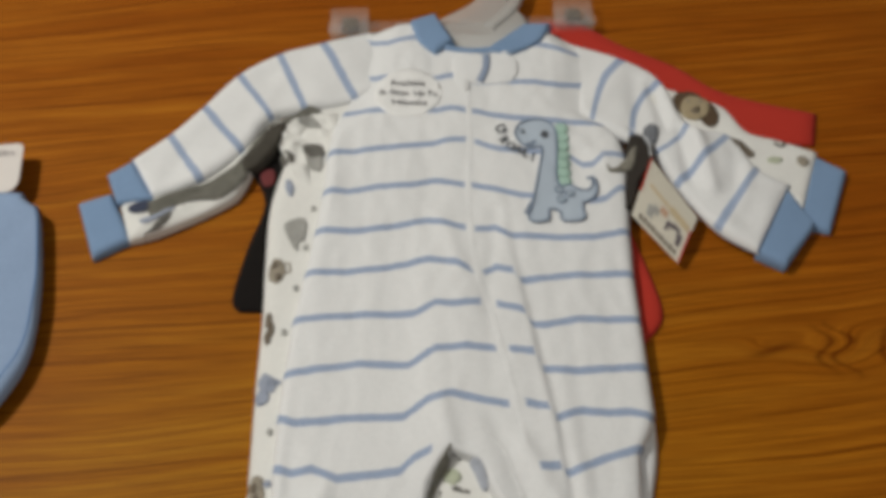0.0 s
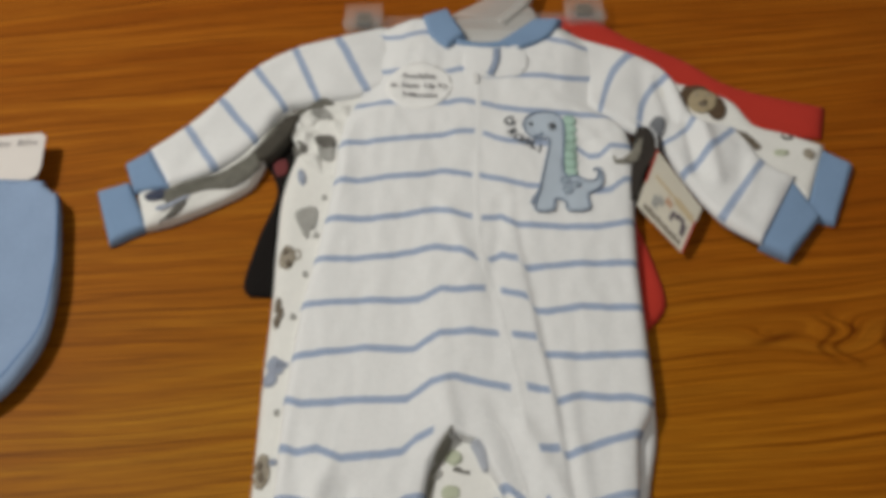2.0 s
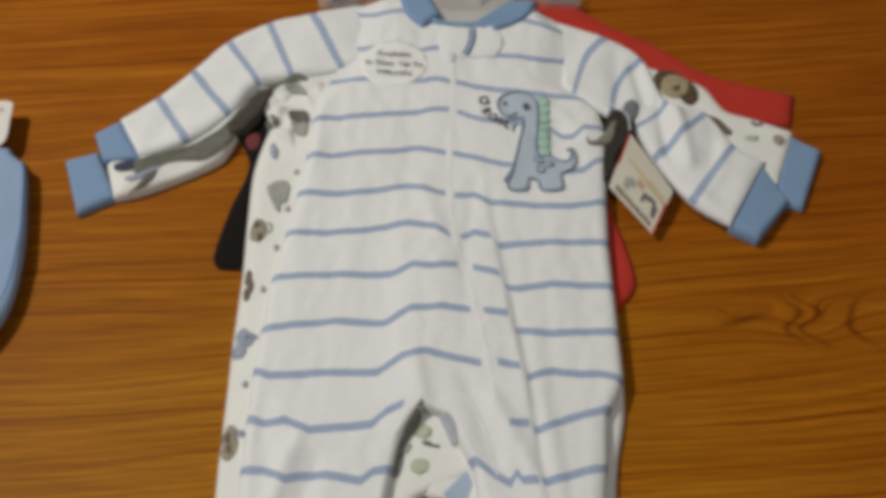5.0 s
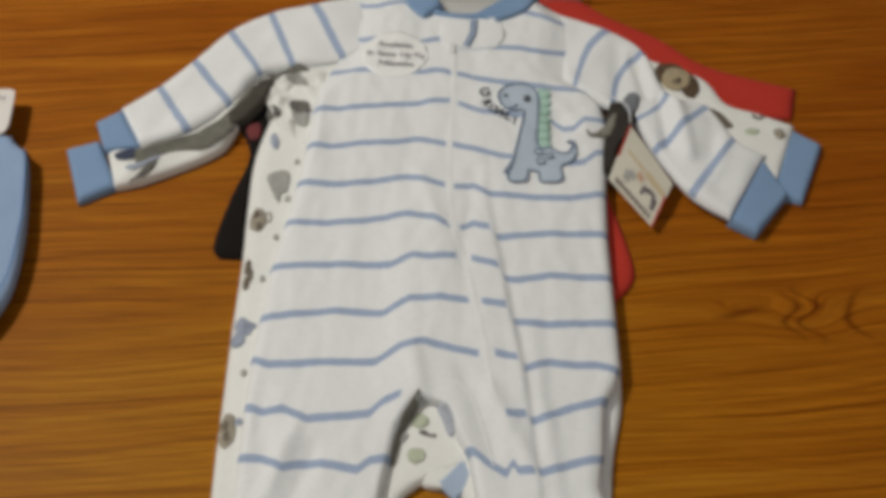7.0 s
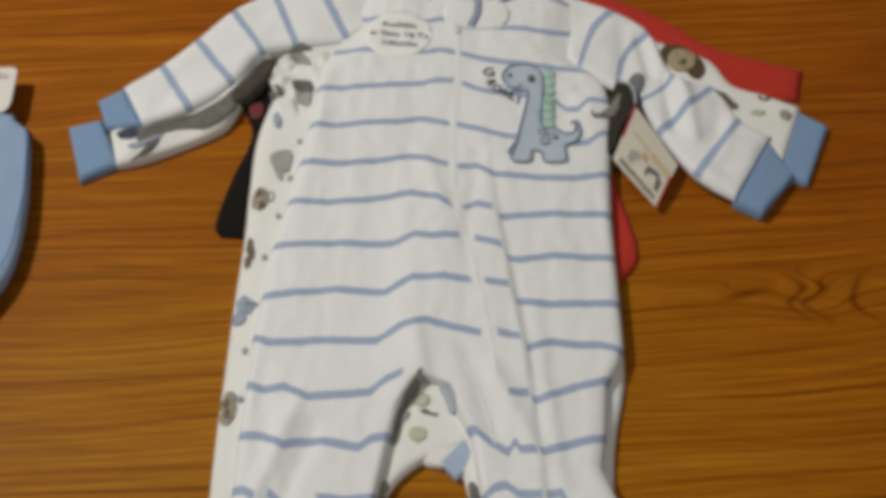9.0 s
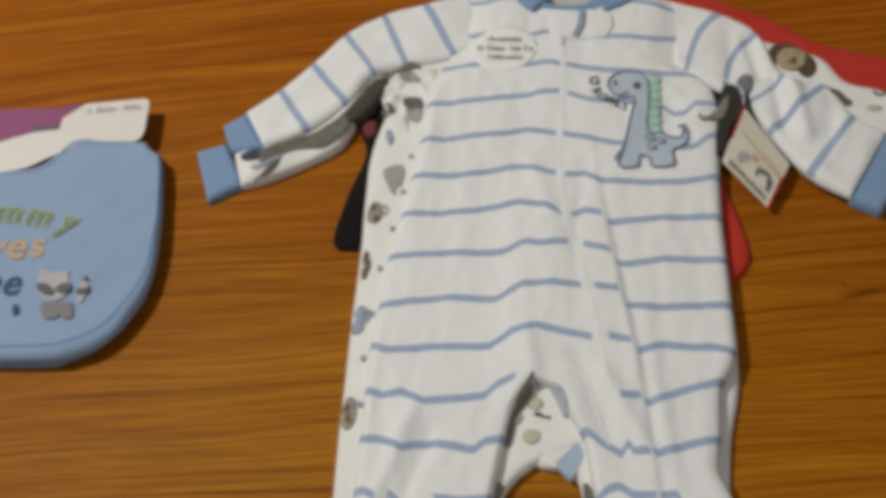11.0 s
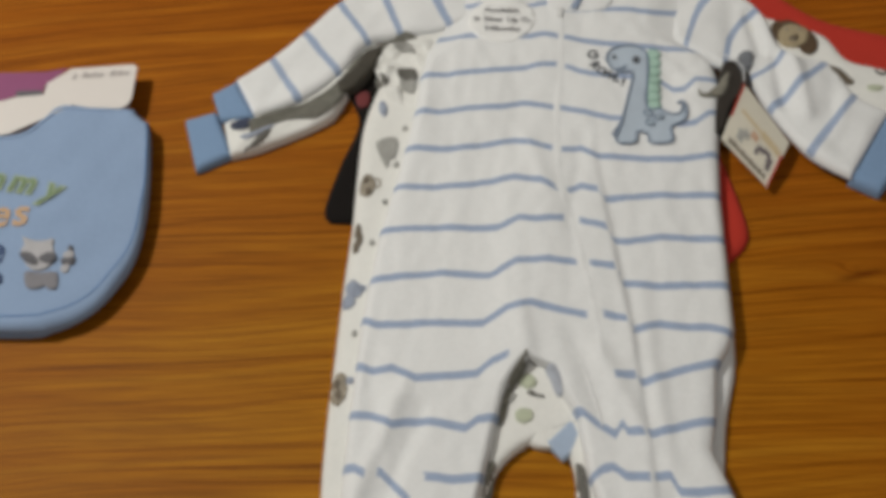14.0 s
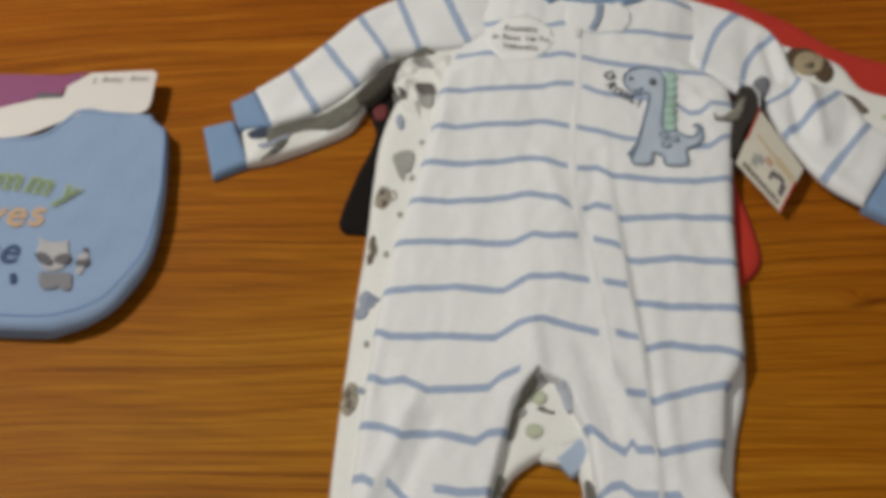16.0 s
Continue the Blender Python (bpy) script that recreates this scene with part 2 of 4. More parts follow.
def sheet(name, a, b, z0, th, material, parent, floor=None, nu=24, per=10, start=0.0, stop=0.0, radius=0.010, rough=0.0008, folds=(), tuck=0.0, label="", seed=0.0, freq=38.0, bows=()):
    """Soft cloth between two edge curves: a rounded border, fine unevenness and given folds. tuck lowers its first end under a neighbour; bows bend the stripes."""
    k1 = len(a) - 1 - stop
    nv = max(6, int((k1 - start) * per) + 1)
    bm = bmesh.new()
    ph = bm.verts.layers.float.new("phase")
    grid = []
    for j in range(nv):
        k = start + (k1 - start) * j / (nv - 1)
        pa, pb = spline(a, k), spline(b, k)
        width = (pb - pa).length
        f = j / (nv - 1)
        row = []
        for i in range(nu):
            u = i / (nu - 1)
            c = pa.lerp(pb, u)
            pc, pd = spline(a, start).lerp(spline(b, start), u), spline(a, k1).lerp(spline(b, k1), u)
            e = min(u * width, (1 - u) * width, (c - pc).length, (c - pd).length)
            q = min(1.0, e / radius)
            z = z0 - tuck * (1 - step(0.0, 0.16, f)) + th * math.sqrt(max(0.0, 1 - (1 - q) ** 2))
            z += q * rough * 2 * noise.noise(Vector((c.x * freq + seed, c.y * freq, seed)))
            for fo in folds:
                z += q * crease(c.x, c.y, *fo)
            v = bm.verts.new((c.x, c.y, z))
            v[ph] = max(k, 0.5) + (math.sin(math.pi * u) * run(bows, k) if bows else 0.0)
            row.append(v)
        grid.append(row)
    shell(bm, grid, z0 - 0.003 if floor is None else floor)
    return part(name, bm, material, parent, label)


def outline(pts, per=6):
    """A closed smooth outline through the control points."""
    n, out = len(pts), []
    ext = [pts[-1]] + list(pts) + [pts[0], pts[1]]
    for i in range(n):
        for j in range(per):
            out.append(spline(ext, 1 + i + j / per))
    return out


def patch(name, pts, material, parent, lift=0.0006, smooth=True, per=5, label="", thick=0.0005, cell=0.004, wob=0.0):
    """A thin appliqué or print that lies on what is below it."""
    ol = outline(pts, per) if smooth else [Vector(p) for p in pts]
    bm = bmesh.new()
    if wob:
        ol = [p + Vector((noise.noise(Vector((p.x * 300, p.y * 300, 1.0))), noise.noise(Vector((p.x * 300, p.y * 300, 7.0))))) * wob for p in ol]
    vs = [bm.verts.new((p.x, p.y, 0)) for p in ol]
    bm.faces.new(vs)
    xs, ys = [p.x for p in ol], [p.y for p in ol]
    for axis, lo, hi in (((1, 0, 0), min(xs), max(xs)), ((0, 1, 0), min(ys), max(ys))):
        s = math.floor(lo / cell) * cell + cell
        while s < hi:
            bmesh.ops.bisect_plane(bm, geom=bm.verts[:] + bm.edges[:] + bm.faces[:], plane_co=Vector(axis) * s, plane_no=axis)
            s += cell
    for v in bm.verts:
        v.co.z = top_z(v.co.x, v.co.y) + lift + thick
    edge = [e for e in bm.edges if len(e.link_faces) == 1]
    r = bmesh.ops.extrude_edge_only(bm, edges=edge)
    for v in r["geom"]:
        if isinstance(v, bmesh.types.BMVert):
            v.co.z -= thick + lift
    return part(name, bm, material, parent, label, tree=False)


def cord(name, pts, r, material, parent, lift=0.0008, per=8, drape=True, closed=False, flat=1.0, label="", sides=6):
    """A thread, seam or line of stitching that follows the ground below it."""
    if closed:
        line = outline(pts, per)
        line.append(line[0])
    else:
        line = [spline(pts, k / per) for k in range((len(pts) - 1) * per + 1)]
    bm = bmesh.new()
    rings = []
    for i, p in enumerate(line):
        q = (line[min(i + 1, len(line) - 1)] - line[max(i - 1, 0)])
        d = Vector((q.x, q.y)).normalized() if q.length > 1e-9 else Vector((1, 0))
        n = Vector((-d.y, d.x))
        z = (top_z(p.x, p.y) + lift) if drape else p.z
        rings.append([bm.verts.new((p.x + n.x * r * math.cos(s), p.y + n.y * r * math.cos(s), z + flat * r * math.sin(s))) for s in (2 * math.pi * m / sides for m in range(sides))])
    for a, b in zip(rings, rings[1:]):
        for m in range(sides):
            bm.faces.new((a[m], a[(m + 1) % sides], b[(m + 1) % sides], b[m]))
    for ends in (rings[0], rings[-1]):
        bm.faces.new(ends)
    return part(name, bm, material, parent, label, tree=False)


def ribbon(name, pts, half, material, parent, lift=0.0003, crown=0.0005, per=10, label=""):
    """A flat band that hugs the cloth below it over its whole width."""
    line = [spline(pts, k / per) for k in range((len(pts) - 1) * per + 1)]
    bm = bmesh.new()
    rows = []
    for i, p in enumerate(line):
        d = (line[min(i + 1, len(line) - 1)] - line[max(i - 1, 0)]).normalized()
        n = Vector((-d.y, d.x))
        row = []
        for k in range(9):
            s = k / 4 - 1
            q = p + n * half * s
            row.append(bm.verts.new((q.x, q.y, top_z(q.x, q.y) + lift + crown * (1 - s * s) - (lift + 0.0004 if abs(s) == 1 else 0))))
        rows.append(row)
    for a, b in zip(rows, rows[1:]):
        for k in range(8):
            bm.faces.new((a[k], a[k + 1], b[k + 1], b[k]))
    return part(name, bm, material, parent, label, tree=False)


def box(bm, lo, hi, bevel=0.0):
    r = bmesh.ops.create_cube(bm, size=1.0)
    for v in r["verts"]:
        v.co = Vector([(lo[i] + hi[i]) / 2 + v.co[i] * (hi[i] - lo[i]) for i in range(3)])
    if bevel:
        es = list({e for v in r["verts"] for e in v.link_edges})
        bmesh.ops.bevel(bm, geom=es, offset=bevel, segments=2, affect="EDGES", profile=0.5)


def lettering(name, words, size, at, turn, material, parent, lift=0.0008, bend=0.0, stretch=1.0, label="", space=1.0, bold=0.0):
    """Printed words laid on the ground below them, in the built-in font."""
    cu = bpy.data.curves.new(name, "FONT")
    cu.body, cu.size, cu.align_x, cu.align_y, cu.space_character, cu.offset = words, size, "CENTER", "CENTER", space, bold
    cu.resolution_u = 3
    tmp = bpy.data.objects.new("tmp", cu)
    scene.collection.objects.link(tmp)
    bpy.context.view_layer.update()
    me = bpy.data.meshes.new_from_object(tmp)
    bpy.data.objects.remove(tmp)
    bpy.data.curves.remove(cu)
    ct, st = math.cos(radians(turn)), math.sin(radians(turn))
    for v in me.vertices:
        x, y = v.co.x * stretch, v.co.y + bend * v.co.x ** 2
        X, Y = at[0] + x * ct - y * st, at[1] + x * st + y * ct
        v.co = (X, Y, top_z(X, Y) + lift)
    me.name = name
    me.materials.clear()
    me.materials.append(material)
    ob = new(name, me)
    ob.parent = parent
    if label:
        tagged(ob, label)
    return ob


# ---- room and table ----
def wall(name, lo, hi, material, label, category):
    bm = bmesh.new()
    box(bm, lo, hi)
    ob = part(name, bm, material, None, smooth=False, tree=False)
    return tagged(ob, label, category, kind="structure")


wall("floor", (-2.6, -2.4, -0.80), (2.6, 2.6, -0.75), plain("brown_carpet", (0.16, 0.11, 0.07), 0.95, 0.2, 40), "plain brown carpeted floor under the table", "floor")
wall("ceiling", (-2.6, -2.4, 1.95), (2.6, 2.6, 2.00), plain("white_ceiling_paint", (0.75, 0.72, 0.66), 0.9, 0.03, 5), "plain off-white painted ceiling", "ceiling")
wall("wall_north", (-2.6, 2.5, -0.75), (2.6, 2.6, 1.95), WALL, "plain warm beige painted wall", "wall")
wall("wall_south", (-2.6, -2.4, -0.75), (2.6, -2.3, 1.95), WALL, "plain warm beige painted wall", "wall")
wall("wall_west", (-2.6, -2.3, -0.75), (-2.5, 2.5, 1.95), WALL, "plain warm beige painted wall", "wall")
wall("wall_east", (2.5, -2.3, -0.75), (2.6, 2.5, 1.95), WALL, "plain warm beige painted wall", "wall")

table = thing("table", "brown oak-grained laminate table holding baby clothes", "table")
bm = bmesh.new()
box(bm, (-0.80, -0.52, -0.028), (0.80, 0.55, 0.0), 0.003)
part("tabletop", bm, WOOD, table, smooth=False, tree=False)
for sx in (-1, 1):
    for sy in (-0.44, 0.47):
        bm = bmesh.new()
        box(bm, (sx * 0.72 - 0.03, sy - 0.03, -0.75), (sx * 0.72 + 0.03, sy + 0.03, -0.028), 0.004)
        part("leg", bm, WOOD, table, smooth=False, tree=False)

# ---- red and black garments at the bottom of the pile ----
red_shirt = thing("red_shirt", "red cotton baby shirt lying under the striped sleeper", "shirt")
sheet("sleeve", [(0.060, 0.242), (0.100, 0.243), (0.138, 0.213), (0.178, 0.187), (0.215, 0.155), (0.283, 0.130)], [(0.050, 0.20), (0.085, 0.19), (0.115, 0.16), (0.15, 0.13), (0.195, 0.10), (0.274, 0.098)], 0.0015, 0.0038, RED, red_shirt, 0.0005, seed=3, label="red sleeve spread out flat")
sheet("hem", [(0.085, 0.03), (0.085, -0.02), (0.085, -0.05), (0.085, -0.075)], [(0.118, 0.030), (0.1305, -0.020), (0.134, -0.053), (0.120, -0.072)], 0.0015, 0.0035, RED, red_shirt, 0.0005, seed=5, label="red lower hem")
black_shirt = thing("black_shirt", "black cotton baby garment peeking out beneath the sleepers", "shirt")
sheet("side", [(-0.158, 0.120), (-0.166, 0.092), (-0.152, 0.056), (-0.1615, 0.013), (-0.168, -0.028), (-0.162, -0.040)], [(-0.10, 0.13), (-0.10, 0.10), (-0.10, 0.05), (-0.10, 0.0), (-0.10, -0.03), (-0.10, -0.043)], 0.0012, 0.003, BLACK, black_shirt, 0.0005, seed=8)

# ---- cream sleeper with printed animals ----
print_sleeper = thing("printed_sleeper", "cream cotton baby sleeper with small brown and grey prints", "baby sleeper")
sheet("body", [(-0.120, 0.16), (-0.136, 0.10), (-0.146, 0.050), (-0.146, 0.0), (-0.144, -0.05), (-0.144, -0.10), (-0.143, -0.15), (-0.142, -0.20), (-0.139, -0.25), (-0.13, -0.30)],
      [(0.08, 0.16), (0.09, 0.10), (0.09, 0.05), (0.09, 0.0), (0.09, -0.05), (0.09, -0.10), (0.09, -0.165), (-0.014, -0.2075), (-0.042, -0.25), (-0.055, -0.30)], 0.0052, 0.0035, CREAM, print_sleeper, 0.001, nu=40, per=7, seed=11, radius=0.008)
sheet("leg", [(-0.02, -0.12), (-0.022, -0.17), (-0.014, -0.2065), (0.013, -0.220), (0.016, -0.30)], [(0.10, -0.12), (0.10, -0.16), (0.09, -0.20), (0.085, -0.24), (0.08, -0.30)], 0.0046, 0.0035, CREAM, print_sleeper, 0.001, seed=14)
sheet("sleeve", [(-0.266, 0.070), (-0.232, 0.062), (-0.191, 0.085), (-0.165, 0.112), (-0.146, 0.137)], [(-0.248, 0.020), (-0.226, 0.027), (-0.182, 0.051), (-0.168, 0.068), (-0.157, 0.108)], 0.006, 0.0045, CREAM, print_sleeper, 0.0005, rough=0.0016, seed=17,
      folds=[((-0.235, 0.042), (-0.165, 0.085), 0.006, -0.003), ((-0.24, 0.03), (-0.19, 0.062), 0.004, 0.002)])
sheet("cuff", [(-0.293, 0.057), (-0.269, 0.066)], [(-0.273, 0.006), (-0.247, 0.021)], 0.0040, 0.0035, BLUE_KNIT, print_sleeper, 0.0005, per=12, radius=0.004, label="blue ribbed cuff")
sheet("sleeve", [(0.120, 0.185), (0.155, 0.163), (0.182, 0.151), (0.208, 0.136), (0.222, 0.110), (0.245, 0.100), (0.272, 0.087)], [(0.13, 0.11), (0.15, 0.09), (0.165, 0.075), (0.185, 0.060), (0.20, 0.05), (0.23, 0.045), (0.250, 0.035)], 0.006, 0.0035, CREAM, print_sleeper, 0.003, seed=21)
sheet("cuff", [(0.267, 0.089), (0.291, 0.069)], [(0.245, 0.020), (0.265, 0.013)], 0.0030, 0.0035, BLUE_KNIT, print_sleeper, 0.0005, per=12, radius=0.004, label="blue ribbed cuff")

sheet("underarm", [(-0.152, 0.122), (-0.144, 0.134), (-0.122, 0.143), (-0.098, 0.140)], [(-0.139, 0.096), (-0.128, 0.072), (-0.114, 0.062), (-0.100, 0.060)], 0.0075, 0.003, CREAM, print_sleeper, 0.002, nu=40, per=16, radius=0.014, rough=0.0030, freq=95.0, seed=27,
      folds=[((-0.15, 0.122), (-0.104, 0.138), 0.004, 0.004), ((-0.145, 0.105), (-0.108, 0.126), 0.0035, -0.004), ((-0.135, 0.112), (-0.128, 0.07), 0.004, 0.003), ((-0.118, 0.12), (-0.115, 0.06), 0.004, -0.003)], label="crumpled cloth under the arm")

# ---- striped sleeper ----
sleeper = thing("striped_sleeper", "white cotton zip baby sleeper with thin blue stripes, laid flat", "baby sleeper")
PITCH = 0.0372
LEFT = [(0.235, -0.075), (0.200, -0.081), (0.160, -0.084), (0.140, -0.092), (0.120, -0.102), (0.094, -0.105), (0.055, -0.107), (0.019, -0.111), (-0.017, -0.116), (-0.055, -0.122), (-0.096, -0.125), (-0.126, -0.127), (-0.20, -0.127), (-0.25, -0.126), (-0.30, -0.120)]
RIGHT = [(0.235, 0.080), (0.205, 0.108), (0.193, 0.109), (0.160, 0.101), (0.135, 0.100), (0.122, 0.104), (0.114, 0.112), (0.100, 0.121), (0.078, 0.1245), (0.055, 0.122), (0.013, 0.118), (-0.026, 0.116), (-0.130, 0.116), (-0.142, 0.112), (-0.158, 0.103), (-0.19, 0.100), (-0.212, 0.096), (-0.232, 0.104), (-0.25, 0.110), (-0.30, 0.105)]
INNER_L = [(-0.154, -0.015), (-0.174, -0.028), (-0.200, -0.034), (-0.222, -0.038), (-0.244, -0.042), (-0.30, -0.052)]
INNER_R = [(-0.154, -0.015), (-0.160, 0.000), (-0.176, 0.006), (-0.193, 0.016), (-0.230, 0.022), (-0.244, 0.027), (-0.30, 0.034)]
ZIP = [(0.165, 0.005), (0.099, 0.005), (0.057, 0.0025), (0.014, 0.003), (-0.022, 0.0065), (-0.047, 0.013), (-0.084, 0.0205), (-0.122, 0.0275), (-0.165, 0.034), (-0.30, 0.06)]
PLEAT = [(0.018, 0.028), (-0.03, 0.0345), (-0.095, 0.044), (-0.135, 0.0505), (-0.166, 0.0535), (-0.215, 0.058), (-0.30, 0.066)]
NECK = [(-0.09, 0.222), (-0.041, 0.230), (-0.030, 0.222), (-0.012, 0.204), (0.012, 0.197), (0.036, 0.198), (0.062, 0.214), (0.071, 0.220), (0.108, 0.198)]
FOLDS = [((-0.092, -0.175), (-0.118, -0.262), 0.006, 0.0035), ((-0.080, -0.19), (-0.105, -0.27), 0.006, -0.003), ((-0.05, 0.02), (-0.06, -0.14), 0.010, -0.0012), ((0.085, 0.0), (0.09, -0.13), 0.012, -0.0012), ((0.06, -0.13), (0.07, -0.23), 0.006, 0.002), ((0.078, 0.11), (0.108, 0.075), 0.006, 0.002), ((0.085, 0.085), (0.11, 0.1), 0.005, -0.0018), ((-0.03, 0.19), (-0.075, 0.15), 0.012, 0.001), ((-0.02, 0.2), (-0.03, 0.02), 0.010, -0.0012),
         ((-0.118, -0.15), (-0.105, -0.245), 0.007, -0.0025), ((-0.10, -0.185), (-0.122, -0.26), 0.006, 0.003), ((-0.02, -0.12), (-0.015, -0.155), 0.006, 0.003), ((0.012, -0.135), (0.03, -0.19), 0.006, -0.003),
         ((0.03, -0.15), (0.06, -0.21), 0.006, 0.003), ((0.05, -0.16), (0.075, -0.26), 0.007, -0.002), ((0.1, 0.09), (0.07, 0.05), 0.008, -0.0015), ((-0.09, 0.19), (-0.07, 0.12), 0.006, -0.001), ((0.095, 0.17), (0.105, 0.12), 0.007, -0.0015),
         ((-0.02, 0.03), (-0.005, -0.02), 0.006, 0.002), ((0.02, 0.03), (0.012, -0.05), 0.006, -0.0025), ((-0.10, 0.10), (-0.102, 0.04), 0.006, 0.0015)]


def neck_y(x):
    return along([(-a, b) for a, b in NECK], -x)


def pleat_x(y):
    return along(PLEAT, y)


def swell(x, y):
    """The zip's stiff band stands up in the lower half, and ends at the pleat."""
    low = step(0.085, -0.10, y)
    side = step(-0.047, -0.022, x) * (1 - step(pleat_x(y) - 0.001, pleat_x(y) + 0.004, x))
    return low * side * (1 - 0.6 * step(-0.15, -0.2, y))


# The stripes, from the shoulders down: how each runs over the near half, the zip's band and the far half.
NEAR, BAND, FAR = [], [], []


def stripe(near, band, far):
    NEAR.append(near)
    BAND.append(band or far[:1])
    FAR.append(far)


stripe([(-0.085, 0.218), (-0.061, 0.209), (-0.039, 0.213)], None, [(0.065, 0.201), (0.091, 0.193), (0.111, 0.193)])
stripe([(-0.080, 0.174), (-0.069, 0.170), (-0.021, 0.166), (-0.008, 0.169)], None, [(0.038, 0.160), (0.058, 0.159), (0.077, 0.156), (0.097, 0.159)])
stripe([(-0.090, 0.135), (-0.066, 0.133), (-0.019, 0.131), (-0.009, 0.133), (0.003, 0.130)], None, [(0.010, 0.129), (0.034, 0.123), (0.070, 0.118), (0.099, 0.114)])
stripe([(-0.104, 0.091), (-0.086, 0.092), (-0.059, 0.095), (-0.024, 0.098), (-0.008, 0.101), (0.001, 0.101)], None, [(0.008, 0.099), (0.025, 0.091), (0.080, 0.083), (0.090, 0.073), (0.097, 0.073), (0.106, 0.082)])
stripe([(-0.107, 0.054), (-0.087, 0.053), (-0.066, 0.057), (-0.040, 0.058), (-0.025, 0.062), (0.001, 0.057)], None, [(0.004, 0.057), (0.024, 0.051), (0.041, 0.045), (0.092, 0.038), (0.103, 0.040), (0.114, 0.050), (0.121, 0.051)])
stripe([(-0.111, 0.018), (-0.081, 0.017), (-0.056, 0.020), (-0.029, 0.025), (-0.001, 0.017)], [(0.005, 0.015), (0.020, 0.017), (0.030, 0.010)], [(0.005, 0.015), (0.020, 0.017), (0.030, 0.010), (0.036, 0.009), (0.065, 0.007), (0.090, 0.006), (0.115, 0.011)])
stripe([(-0.116, -0.018), (-0.086, -0.018), (-0.062, -0.016), (-0.028, -0.010), (-0.009, -0.014), (0.003, -0.021)], [(0.009, -0.023), (0.019, -0.018), (0.031, -0.021)], [(0.034, -0.029), (0.064, -0.026), (0.116, -0.025)])
stripe([(-0.121, -0.056), (-0.075, -0.053), (-0.039, -0.054), (-0.023, -0.046), (-0.011, -0.048), (0.008, -0.046)], [(0.018, -0.048), (0.038, -0.054)], [(0.040, -0.064), (0.050, -0.065), (0.072, -0.061), (0.113, -0.062)])
stripe([(-0.125, -0.097), (-0.076, -0.091), (-0.042, -0.093), (-0.024, -0.082), (-0.003, -0.081), (0.015, -0.083)], [(0.026, -0.084), (0.040, -0.086)], [(0.045, -0.098), (0.072, -0.100), (0.088, -0.099), (0.115, -0.098)])
stripe([(-0.125, -0.128), (-0.115, -0.132), (-0.080, -0.130), (-0.045, -0.130), (-0.029, -0.119), (-0.014, -0.115), (0.002, -0.119), (0.022, -0.124)], [(0.032, -0.123), (0.047, -0.126)], [(0.051, -0.134), (0.069, -0.128), (0.086, -0.130), (0.100, -0.130), (0.115, -0.134)])
stripe([(-0.125, -0.162), (-0.114, -0.165), (-0.102, -0.163), (-0.086, -0.170), (-0.047, -0.166), (-0.038, -0.1575), (-0.028, -0.153)], [(0.036, -0.1665), (0.051, -0.1655)], [(0.055, -0.170), (0.061, -0.1685), (0.077, -0.162), (0.101, -0.155)])
stripe([(-0.123, -0.196), (-0.111, -0.196), (-0.098, -0.203), (-0.089, -0.200), (-0.075, -0.199), (-0.052, -0.203), (-0.045, -0.197), (-0.032, -0.195)], [(0.019, -0.191), (0.029, -0.199), (0.039, -0.205), (0.043, -0.197), (0.046, -0.203)], [(0.052, -0.200), (0.060, -0.204), (0.076, -0.199), (0.100, -0.193)])
stripe([(-0.119, -0.231), (-0.110, -0.236), (-0.103, -0.232), (-0.085, -0.248), (-0.082, -0.251), (-0.078, -0.234), (-0.058, -0.236), (-0.042, -0.234)], [(0.023, -0.234), (0.030, -0.227), (0.037, -0.225), (0.045, -0.231), (0.058, -0.231)], [(0.058, -0.231), (0.070, -0.229), (0.075, -0.239), (0.086, -0.239), (0.104, -0.236)])
stripe([(-0.115, -0.270), (-0.045, -0.272)], [(0.025, -0.268), (0.058, -0.268)], [(0.058, -0.268), (0.104, -0.272)])


def stripe_phase(x, y):
    """Whole numbers on the stripes, and the way to the nearest of them in between."""
    rows = NEAR if x < (along(ZIP, y) if y > -0.15 else -0.015) else BAND if x < pleat_x(y) and y < 0.0 else FAR
    gaps = [(abs(y - run(line, x)), k, y - run(line, x)) for k, line in enumerate(rows)]
    _, k, d = min(gaps)
    return k - max(-0.5, min(0.5, d / PITCH))


def unstriped(x, y):
    """The zip band and the gusset carry no stripes."""
    if abs(x - along(ZIP, y)) < 0.0024 + 0.0026 * step(0.04, -0.06, y) and y > -0.185:
        return True
    if y < 0.0 and abs(x - pleat_x(y)) < 0.0012:
        return True
    if y < -0.222 and (-0.112 < x < -0.1045 or -0.0835 < x < -0.0755):
        return True
    return -0.187 < y < -0.137 and -0.0275 < x < 0.0355


